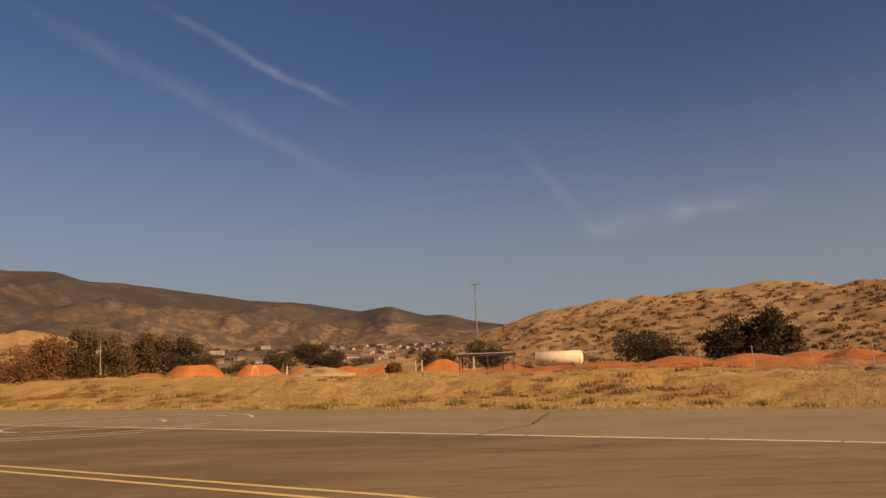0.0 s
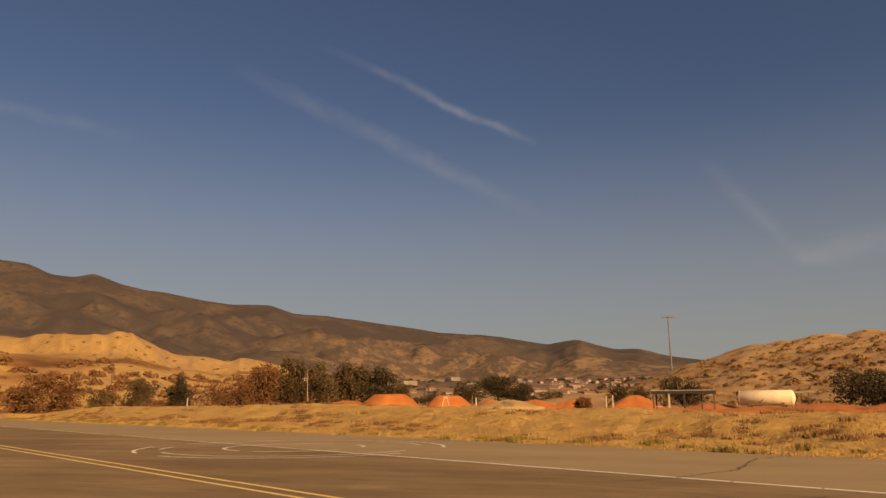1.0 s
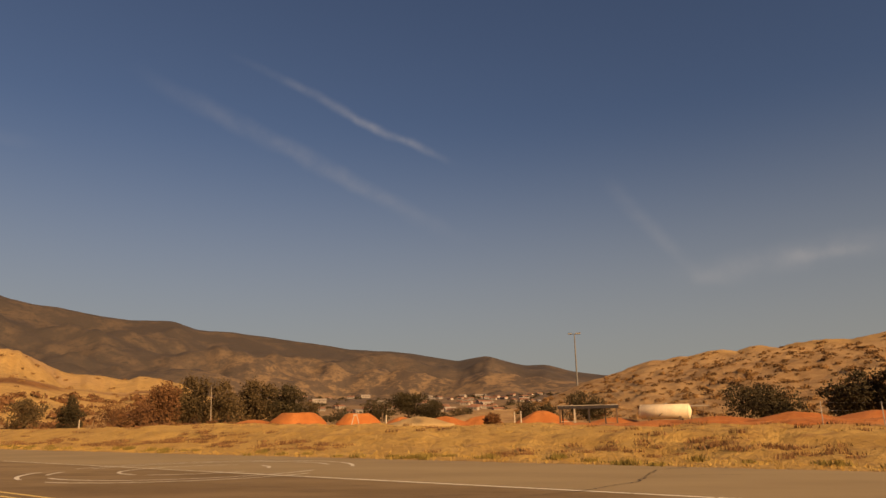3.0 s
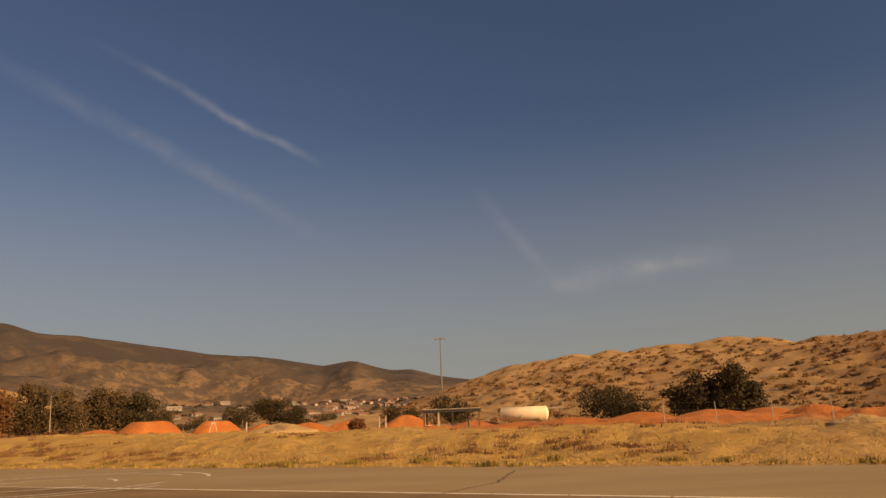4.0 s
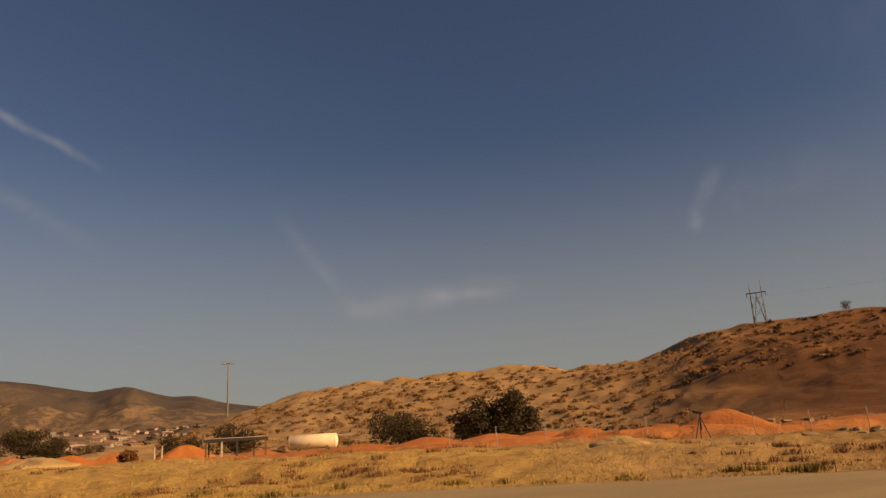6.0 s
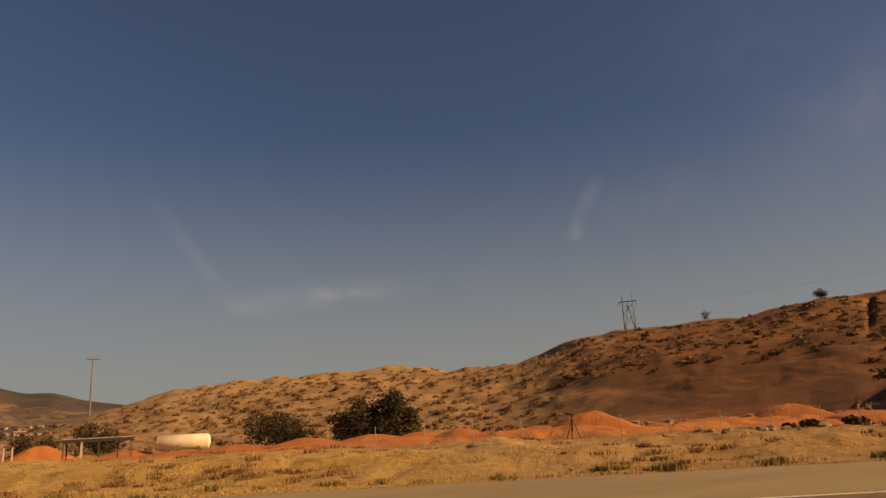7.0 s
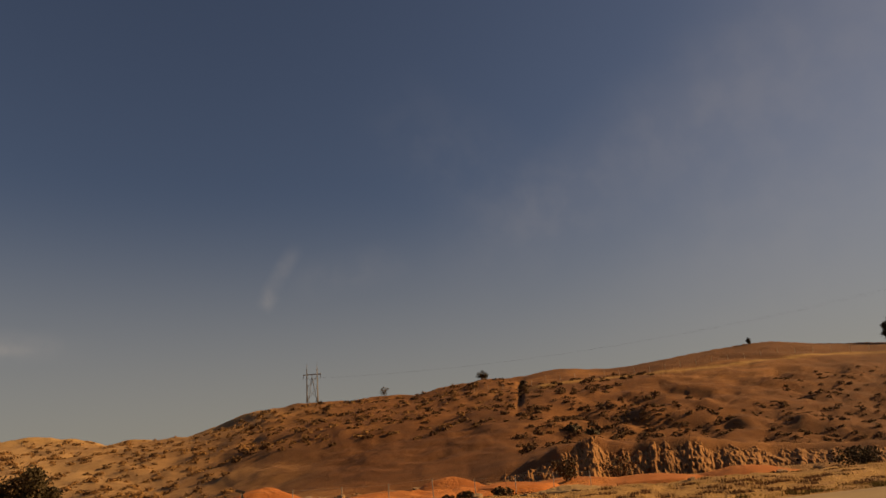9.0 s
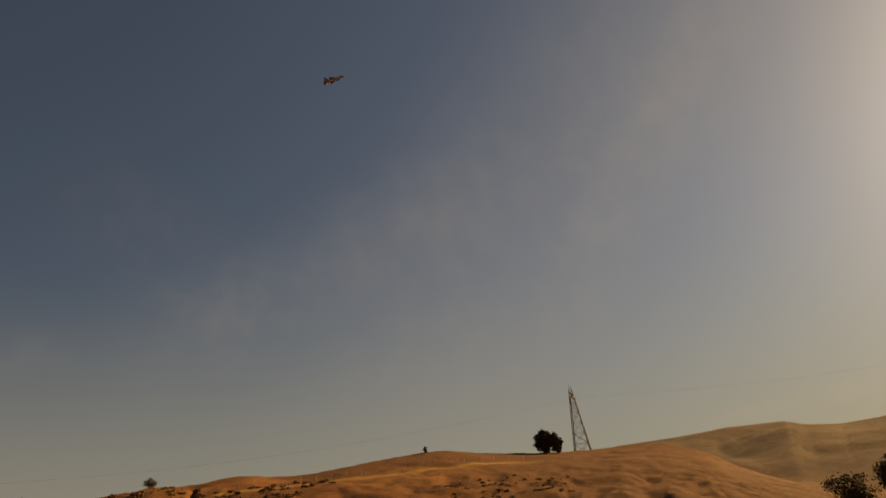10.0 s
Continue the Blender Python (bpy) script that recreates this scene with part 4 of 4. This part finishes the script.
def tufts(name, count, spread, tall, blades, material, label, seed, a0=-150, a1=75, clump=None, wide=0.02, girth=0.10):
    """Clumps of thin blades on the verge."""
    g = np.random.RandomState(seed)
    a = g.uniform(a0, a1, count)
    off = spread[0] + (spread[1] - spread[0]) * g.uniform(0, 1, count) ** spread[2]
    if clump:
        keep = fractal(a, off * 2, clump[0], 3, seed) > clump[1]
        a, off = a[keep], off[keep]
    d = EDGE + off
    x, y = ALONG.x * a + ACROSS.x * d, ALONG.y * a + ACROSS.y * d
    z = height(x, y)[0]
    n = len(a)
    base = np.repeat(np.stack([x, y, z - 0.02], -1), blades, 0) + np.concatenate([g.normal(0, girth, (n * blades, 2)), np.zeros((n * blades, 1))], 1)
    w = g.uniform(0, 2 * math.pi, n * blades)
    h = tall * np.repeat(g.uniform(0.45, 1.2, n), blades) * g.uniform(0.6, 1.1, n * blades)
    side = np.stack([np.cos(w), np.sin(w), w * 0], -1) * wide
    lean = np.stack([np.cos(w * 3), np.sin(w * 3), w * 0], -1) * (h * g.uniform(0.1, 0.7, n * blades))[:, None]
    tip = base + lean + np.stack([w * 0, w * 0, h], -1)
    verts = np.stack([base - side, base + side, tip], 1).reshape(-1, 3)
    faces = np.arange(n * blades * 3).reshape(-1, 3)
    me = mesh_of(name, verts.tolist(), faces.tolist(), material)
    return tagged(new(name, me), label, "grass", kind="stuff")


tufts("dry_grass", 5200, (0.5, 20, 1.0), 0.14, 6, STRAW, "dry straw-coloured grass covering the verge", 11, clump=(5.0, 0.46))
tufts("dry_grass", 2600, (0.1, 3.0, 1.2), 0.14, 7, STRAW, "dry straw-coloured grass along the asphalt's edge", 12)
tufts("green_weeds", 330, (0.3, 2.4, 1.0), 0.27, 60, WEED, "yellow-green weeds along the asphalt's edge", 13, clump=(2.6, 0.42), wide=0.03, girth=0.2)
tufts("dead_weeds", 1100, (2.8, 8.0, 1.0), 0.24, 40, DEAD, "low reddish brown dead weeds on the verge", 14, clump=(7.0, 0.50), wide=0.03, girth=0.25)
tufts("dead_weeds", 500, (9, 19, 1.0), 0.22, 36, DEAD, "low reddish brown dead weeds on the verge", 15, clump=(5.0, 0.55), wide=0.03, girth=0.25)


# ---- shelter, tank, canopy ----
def shelter():
    at = place(0.65, 80)
    base = ground_z(at.x, at.y)
    root = thing("shelter", (at.x, at.y, base), "open shelter with flat roof on thin dark posts", "shelter", turn=-3)
    top = 3.05 - base
    bm = bmesh.new()
    box(bm, (-3.15, -1.97, top - 0.10), (3.15, 1.98, top), 0.02)
    part("roof", bm, ROOF_TIN, root, "pale metal roof sheet")
    for y0 in (-2.03, 1.99):
        part("fascia", box(bmesh.new(), (-3.18, y0, top - 0.36), (3.18, y0 + 0.05, top - 0.05)), JET_DARK, root)
    for x in (-3.0, -1.45, 0.1, 1.65, 3.0):
        part("beam", box(bmesh.new(), (x - 0.04, -1.95, top - 0.26), (x + 0.04, 1.95, top - 0.11)), WOOD, root)
    for k, x in enumerate((-2.95, -1.4, 0.1, 2.95)):
        part("post", box(bmesh.new(), (x - 0.09, -1.97, -0.2), (x + 0.09, -1.80, top - 0.11), 0.01), (WOOD, PALE_WOOD, DARK_STEEL, WOOD)[k], root)
    for x in (-2.95, 1.7, 2.95):
        part("post", box(bmesh.new(), (x - 0.08, 1.80, -0.2), (x + 0.08, 1.96, top - 0.11), 0.01), DARK_STEEL, root)
    part("rail", box(bmesh.new(), (0.5, 1.8, 0.95), (1.7, 1.86, 1.08)), WOOD, root)
    seat = thing("bench", (at.x - 2.15, at.y - 1.2, base), "low pale bench under the shelter", "bench", turn=-3)
    part("seat", box(bmesh.new(), (-0.8, -0.18, 0.40), (0.8, 0.18, 0.47), 0.01), PALE_WOOD, seat)
    for x in (-0.65, 0.65):
        part("leg", box(bmesh.new(), (x - 0.05, -0.15, -0.25), (x + 0.05, 0.15, 0.40)), WOOD, seat)


shelter()


def tank():
    yaw, r = 6.3, 90
    at = place(yaw, r)
    base = ground_z(at.x, at.y)
    root = thing("storage_tank", (at.x, at.y, base), "large cream horizontal storage tank with domed ends", "tank", turn=-yaw - 9)
    rad, half, zc = 0.86, 2.72, 2.28 - base
    bm = bmesh.new()
    prof = [(-half - 0.32, 0.02), (-half - 0.29, 0.3), (-half - 0.2, 0.58), (-half - 0.08, 0.77), (-half, rad), (half, rad), (half + 0.08, 0.77), (half + 0.2, 0.58), (half + 0.29, 0.3), (half + 0.32, 0.02)]
    sides, rings = 40, []
    for x, q in prof:
        rings.append([bm.verts.new((x, math.cos(2 * math.pi * k / sides) * q, zc + math.sin(2 * math.pi * k / sides) * q)) for k in range(sides)])
    for a, b in zip(rings, rings[1:]):
        for k in range(sides):
            bm.faces.new((a[k], a[(k + 1) % sides], b[(k + 1) % sides], b[k])).smooth = True
    bmesh.ops.recalc_face_normals(bm, faces=bm.faces)
    part("shell", bm, CREAM, root)
    for x in (-half, -0.9, 0.9, half):
        bm = bmesh.new()
        for k in range(sides):
            w0, w1 = 2 * math.pi * k / sides, 2 * math.pi * (k + 1) / sides
            q = [bm.verts.new((x + dx, math.cos(w) * (rad + 0.008), zc + math.sin(w) * (rad + 0.008))) for dx, w in ((-0.03, w0), (0.03, w0), (0.03, w1), (-0.03, w1))]
            bm.faces.new(q)
        part("weld_seam", bm, CREAM, root)
    for x in (-1.8, 1.8):
        part("saddle", box(bmesh.new(), (x - 0.15, -0.75, -0.3), (x + 0.15, 0.75, zc - rad * 0.62), 0.02), WOOD, root)
    part("valve", rod(bmesh.new(), (0.2, 0, zc + rad - 0.02), (0.2, 0, zc + rad + 0.16), 0.09), STEEL, root)
    bm = bmesh.new()
    rod(bm, (-0.7, -rad - 0.02, zc - 0.55), (-0.2, -rad * 0.98, zc - 0.18), 0.035)
    part("pipe", bm, DARK_STEEL, root, "dark slanting pipe")


tank()


def canopy():
    at = place(9.0, 99)
    base = ground_z(at.x, at.y)
    root = thing("canopy", (at.x, at.y, base), "small flat-roofed canopy behind the tank", "shelter", turn=-9)
    top = 1.7 + 99 * math.tan(radians(0.78)) - base
    part("roof", box(bmesh.new(), (-1.6, -1.2, top - 0.12), (0.75, 1.2, top), 0.02), ROOF_TIN, root)
    for x in (-1.4, 0.1):
        for y in (-1.05, 1.05):
            part("post", box(bmesh.new(), (x - 0.05, y - 0.05, -0.2), (x + 0.05, y + 0.05, top - 0.12)), WOOD, root)


canopy()


def tube(bm, pts, r, sides=5):
    """One continuous thin wire through the points."""
    rings = []
    for i, p in enumerate(pts):
        t = (pts[min(i + 1, len(pts) - 1)] - pts[max(i - 1, 0)]).normalized()
        u = t.cross(Vector((0, 0, 1))).normalized()
        w = u.cross(t)
        rings.append([bm.verts.new(p + (u * math.cos(2 * math.pi * k / sides) + w * math.sin(2 * math.pi * k / sides)) * r) for k in range(sides)])
    for a, b in zip(rings, rings[1:]):
        for k in range(sides):
            bm.faces.new((a[k], a[(k + 1) % sides], b[(k + 1) % sides], b[k]))
    return bm


# ---- fence, tripod, trestle ----
def fence():
    d = EDGE + 20.7
    root = thing("wire_fence", strip_point(0, d, 0), "wire fence on thin pale steel posts", "fence")
    tops = []
    for k in range(-3, 11):
        a = -0.5 + 3.05 * k
        p = strip_point(a, d)
        z = ground_z(p.x, p.y)
        high = 1.4 + 0.07 * math.sin(k * 7.3)
        lean = 0.03 * math.sin(k * 4.1)
        local = p - strip_point(0, d)
        bm = bmesh.new()
        rod(bm, (local.x, local.y, z - 0.3), (local.x + lean, local.y, z + high), 0.026, 0.026, 8)
        part("post", bm, STEEL, root)
        tops.append(Vector((local.x, local.y, z + high)))
    for drop in (0.06, 0.5, 0.95):
        part("wire", tube(bmesh.new(), [p - Vector((0, 0, drop)) for p in tops], 0.003), STEEL, root)


fence()


def tripod():
    at = place(35.9, 43)
    base = ground_z(at.x, at.y)
    root = thing("tripod", (at.x, at.y, base), "dark three-legged stand with a tilted head", "tripod", turn=-36)
    hub = Vector((0, 0, 1.30))
    for k in range(3):
        w = radians(100 + 120 * k)
        foot = Vector((math.cos(w) * 0.52, math.sin(w) * 0.52, -0.08))
        bm = rod(bmesh.new(), foot, hub, 0.026, 0.032)
        leg = part("leg", bm, DARK_STEEL, root)
    part("column", rod(bmesh.new(), (0, 0, 0.5), (0, 0, 1.42), 0.035), DARK_STEEL, root)
    bm = bmesh.new()
    box(bm, (-0.30, -0.10, -0.07), (0.22, 0.10, 0.07), 0.02)
    bm.transform(Matrix.Translation((-0.08, 0, 1.47)) @ pose(0, 0, 0, 0, 18, 0))
    part("head", bm, DARK_STEEL, root)
    return root


tripod()


def trestle(yaw, r, high, label):
    at = place(yaw, r)
    base = ground_z(at.x, at.y)
    root = thing("trestle", (at.x, at.y, base), label, "trestle", turn=-yaw)
    part("beam", box(bmesh.new(), (-0.16, -0.06, high - 0.1), (0.16, 0.06, high)), PALE_WOOD, root)
    for x in (-0.4, 0.4):
        for y in (-0.3, 0.3):
            part("leg", rod(bmesh.new(), (x, y, -0.15), (x * 0.25, 0, high - 0.05), 0.035, 0.035, 6), PALE_WOOD, root)


trestle(-17.6, 60, 1.0, "pale wooden trestle on the verge")
for k, (yaw, r, high) in enumerate(((-15.5, 60, 1.15), (-15.2, 60, 0.95), (-4.6, 62, 1.25), (-5.1, 62, 1.3), (-37.3, 92, 1.0), (-42.6, 150, 5.2))):
    p = place(yaw, r)
    z = ground_z(p.x, p.y)
    ob = part("wooden_post", rod(bmesh.new(), (0, 0, -0.3), (0, 0, high), 0.07 + 0.02 * (high > 3), 0.06, 8), WOOD if k in (0, 5) else PALE_WOOD)
    ob.matrix_world = Matrix.Translation((p.x, p.y, z))
    tagged(ob, "tall weathered wooden pole on the slope" if high > 3 else "short upright wooden post on the verge", "post")


# ---- mast, pylons, wires ----
def mast():
    at = place(-0.08, 236)
    base = ground_z(at.x, at.y)
    root = thing("light_mast", (at.x, at.y, base), "tall grey floodlight mast behind the hill", "light mast")
    top = 1.7 + 236 * math.tan(radians(6.5)) - base
    part("pole", rod(bmesh.new(), (0, 0, -0.5), (0, 0, top), 0.30, 0.17, 12), LATTICE, root)
    part("crossarm", box(bmesh.new(), (-1.9, -0.1, top - 0.12), (1.9, 0.1, top + 0.1), 0.02), DARK_STEEL, root)
    for x in (-1.75, -1.05, 0.6, 1.15, 1.75):
        head = part("floodlight", box(bmesh.new(), (x - 0.26, -0.35, top - 0.15), (x + 0.26, 0.2, top + 0.42), 0.05), DARK_STEEL, root)
        part("lens", box(bmesh.new(), (x - 0.2, -0.37, top - 0.06), (x + 0.2, -0.345, top + 0.34)), STEEL, head)


mast()


def pylon(yaw, r, top_el, turn, wide, arm):
    """A steel lattice pylon: two frames that taper one way, with crossarms."""
    at = place(yaw, r)
    base = ground_z(at.x, at.y)
    high = 1.7 + r * math.tan(radians(top_el)) - base
    root = thing("pylon", (at.x, at.y, base), "grey steel lattice pylon carrying wires", "pylon", turn=turn)
    h, top = wide / 2, 0.9
    levels = [0, 0.16, 0.32, 0.48, 0.64, 0.78, 0.9]

    def corner(sx, sy, p):
        return Vector((sx * (arm * (1 + 0.35 * max(0, 0.45 - p))), sy * (h * (1 - p) + top * 0.5 * p), high * p * 0.97 + (-0.4 if p == 0 else 0)))

    for sx in (-1, 1):
        for sy in (-1, 1):
            part("leg", rod(bmesh.new(), corner(sx, sy, 0), corner(sx, sy, 1), 0.19, 0.12, 6), LATTICE, root)
        part("peak", rod(bmesh.new(), (sx * arm, 0, high * 0.96), (sx * arm, 0, high * 1.03), 0.10, 0.05, 6), LATTICE, root)
    for p, q in zip(levels, levels[1:]):
        for sx in (-1, 1):
            for one, two in ((corner(sx, -1, p), corner(sx, 1, q)), (corner(sx, 1, p), corner(sx, -1, q)), (corner(sx, -1, q), corner(sx, 1, q))):
                part("brace", rod(bmesh.new(), one, two, 0.09, 0.09, 5), LATTICE, root)
        for sy in (-1, 1):
            for one, two in ((corner(-1, sy, p), corner(1, sy, q)), (corner(1, sy, p), corner(-1, sy, q))):
                part("brace", rod(bmesh.new(), one, two, 0.05, 0.05, 5), LATTICE, root)
    for p in (0.42, 0.56):
        for sy in (-1, 1):
            part("cross_beam", rod(bmesh.new(), corner(-1, sy, p), corner(1, sy, p), 0.08, 0.08, 5), LATTICE, root)
    for sy in (-1, 1):
        for sx in (-1, 1):
            part("brace", rod(bmesh.new(), corner(sx, sy, 0.56), corner(0.0, sy, 0.9), 0.07, 0.07, 5), LATTICE, root)
    part("crossarm", box(bmesh.new(), (-arm * 1.75, -0.3, high * 0.9 - 0.15), (arm * 1.75, 0.3, high * 0.9 + 0.2), 0.03), LATTICE, root)
    hooks = []
    for x in (-arm * 1.65, 0, arm * 1.65):
        part("insulator", rod(bmesh.new(), (x, 0, high * 0.9), (x, 0, high * 0.9 - 1.6), 0.10, 0.10, 8), DARK_STEEL, root)
        hooks.append(root.matrix_world @ Vector((x, 0, high * 0.9 - 1.6)))
    return hooks


hooks_a = pylon(41.15, 300, 9.8, -41 - 8, 4.2, 2.1)
hooks_b = pylon(87.35, 286, 11.35, -87 + 82, 6.4, 1.6)
line = thing("power_line", (0, 0, 0), "thin dark power wires strung between pylons", "wires")
out = Vector((150, -260, 18))
for a, b in list(zip(hooks_a, reversed(hooks_b))) + [(b, b + out) for b in hooks_b]:
    pts = [a.lerp(b, k / 24) - Vector((0, 0, 24.0 * (k / 24) * (1 - k / 24))) for k in range(25)]
    part("wire", tube(bmesh.new(), pts, 0.005), DARK_STEEL, line)


# ---- town in the valley ----
def house_parts(long, deep, high, roof_mat):
    walls = box(bmesh.new(), (-long / 2, -deep / 2, -2), (long / 2, deep / 2, high))
    roof = bmesh.new()
    e = 0.5
    pts = [(-long / 2 - e, -deep / 2 - e, high), (long / 2 + e, -deep / 2 - e, high), (long / 2 + e, deep / 2 + e, high), (-long / 2 - e, deep / 2 + e, high),
           (-long / 2 - e, 0, high + deep * 0.24), (long / 2 + e, 0, high + deep * 0.24)]
    v = [roof.verts.new(p) for p in pts]
    for f in ((0, 1, 5, 4), (2, 3, 4, 5), (0, 4, 3), (1, 2, 5), (3, 2, 1, 0)):
        roof.faces.new([v[k] for k in f])
    out = []
    for name, bm, mat in (("wall", walls, STUCCO), ("roof", roof, roof_mat)):
        me = bpy.data.meshes.new(name)
        bm.to_mesh(me)
        bm.free()
        me.materials.append(mat)
        out.append((name, me))
    for k in range(3):
        x = long * (k - 1) * 0.3
        bm = box(bmesh.new(), (x - 0.8, -deep / 2 - 0.06, high * 0.35), (x + 0.8, -deep / 2 + 0.05, high * 0.75))
        me = bpy.data.meshes.new("window")
        bm.to_mesh(me)
        bm.free()
        me.materials.append(DARK_GLASS)
        out.append(("window", me))
    return out


kinds = [house_parts(9, 7, 2.8, TILE_ROOF), house_parts(12, 8, 3.2, TILE_ROOF), house_parts(9, 6, 4.5, GREY_ROOF), house_parts(15, 8, 3.2, STUCCO)]
names = ("pale house with a red tile roof in the valley", "wide pale house with a red tile roof", "tall pale house with a grey roof", "long pale building with a white roof")
rnd = random.Random(21)
for n in range(84):
    kind = rnd.choice((0, 0, 1, 1, 2, 3))
    yaw, r = rnd.choice((rnd.uniform(-23, -2.5), rnd.uniform(-14, -3))), rnd.uniform(760, 1560)
    p = place(yaw, r)
    root = thing("house", (p.x, p.y, ground_z(p.x, p.y)), names[kind], "house", "houses in the valley", -yaw + rnd.uniform(-50, 50))
    for name, me in kinds[kind]:
        part(name, me, None, root)
for yaw, r, long in ((-25.2, 1600, 16), (-20.4, 1150, 30), (-16.8, 1500, 26), (-14.2, 1300, 22)):
    p = place(yaw, r)
    root = thing("long_building", (p.x, p.y, ground_z(p.x, p.y) + 3), "long white flat-roofed building in the valley", "building", "", -yaw)
    for name, me in house_parts(long * 0.7, 8, 3.2, STUCCO):
        part(name, me, None, root)


# ---- model jet ----
def jet():
    tail, nose = Vector((0.7399, 0.2733, 0.6147)), Vector((0.7446, 0.2459, 0.6206))
    away = 44.0
    mid = Vector(EYE) + (tail + nose) / 2 * away
    ahead = (nose - tail).normalized()
    side = ahead.cross(-(tail + nose).normalized()).normalized()
    up = side.cross(ahead).normalized()
    # banked so that part of its underside faces the ground
    up = (up * 0.45 - side * 0.9).normalized()
    side = ahead.cross(up).normalized()
    m = Matrix((ahead, -side, up)).transposed().to_4x4()
    m.translation = mid
    root = new("model_jet")
    root.matrix_world = m
    tagged(root, "small grey twin-tailed model jet in flight", "model aircraft")
    k = 1.38 / 2
    bm = bmesh.new()
    rings = []
    for x, w, h, z in ((1.0, 0.008, 0.008, -0.02), (0.86, 0.045, 0.045, -0.01), (0.62, 0.085, 0.085, 0.0), (0.40, 0.11, 0.12, 0.01), (0.2, 0.19, 0.10, 0.0), (-0.3, 0.20, 0.09, 0.0), (-0.75, 0.17, 0.08, 0.0), (-0.92, 0.14, 0.06, 0.0)):
        rings.append([bm.verts.new((x * k, math.cos(2 * math.pi * j / 20) * w * k, (z + math.sin(2 * math.pi * j / 20) * h) * k)) for j in range(20)])
    for a, b in zip(rings, rings[1:]):
        for j in range(20):
            bm.faces.new((a[j], a[(j + 1) % 20], b[(j + 1) % 20], b[j])).smooth = True
    bm.faces.new(rings[-1])
    bm.faces.new(rings[0][::-1])
    part("fuselage", bm, JET_PALE, root, "pale grey fuselage")

    def slab(name, pts, z, thick, mat, tilt=None):
        b2 = bmesh.new()
        lo = [b2.verts.new((x * k, y * k, (z - thick / 2) * k)) for x, y in pts]
        hi = [b2.verts.new((x * k, y * k, (z + thick / 2) * k)) for x, y in pts]
        n = len(pts)
        b2.faces.new(hi)
        b2.faces.new(lo[::-1])
        for j in range(n):
            b2.faces.new((lo[j], lo[(j + 1) % n], hi[(j + 1) % n], hi[j]))
        if tilt:
            b2.transform(tilt)
        bmesh.ops.recalc_face_normals(b2, faces=b2.faces)
        return part(name, b2, mat, root)

    for s in (1, -1):
        slab("wing", [(0.22, 0.15 * s), (-0.30, 0.66 * s), (-0.46, 0.66 * s), (-0.45, 0.15 * s)], 0.02, 0.03, JET_GREY)
        slab("stabiliser", [(-0.62, 0.13 * s), (-0.88, 0.42 * s), (-1.0, 0.42 * s), (-0.92, 0.13 * s)], 0.0, 0.025, JET_GREY)
        fin = Matrix.Translation((0, 0.16 * s * k, 0.04 * k)) @ pose(0, 0, 0, 90, 0, 0)
        slab("fin", [(-0.5, 0.0), (-0.74, 0.34), (-0.88, 0.34), (-0.86, 0.0)], 0.0, 0.025, JET_GREY, fin)
        part("intake", box(bmesh.new(), (0.05 * k, (0.10 * s - 0.05) * k, -0.12 * k), (0.40 * k, (0.10 * s + 0.05) * k, 0.05 * k), 0.01), JET_GREY, root)
        part("nozzle", rod(bmesh.new(), (-0.9 * k, 0.07 * s * k, 0), (-1.02 * k, 0.07 * s * k, 0), 0.06 * k, 0.05 * k, 12), JET_DARK, root)
    bm = bmesh.new()
    bmesh.ops.create_uvsphere(bm, u_segments=12, v_segments=8, radius=1, matrix=Matrix.Translation((0.55 * k, 0, 0.07 * k)) @ Matrix.Diagonal((0.20 * k, 0.06 * k, 0.075 * k, 1)))
    part("cockpit_glass", bm, JET_DARK, root)


jet()
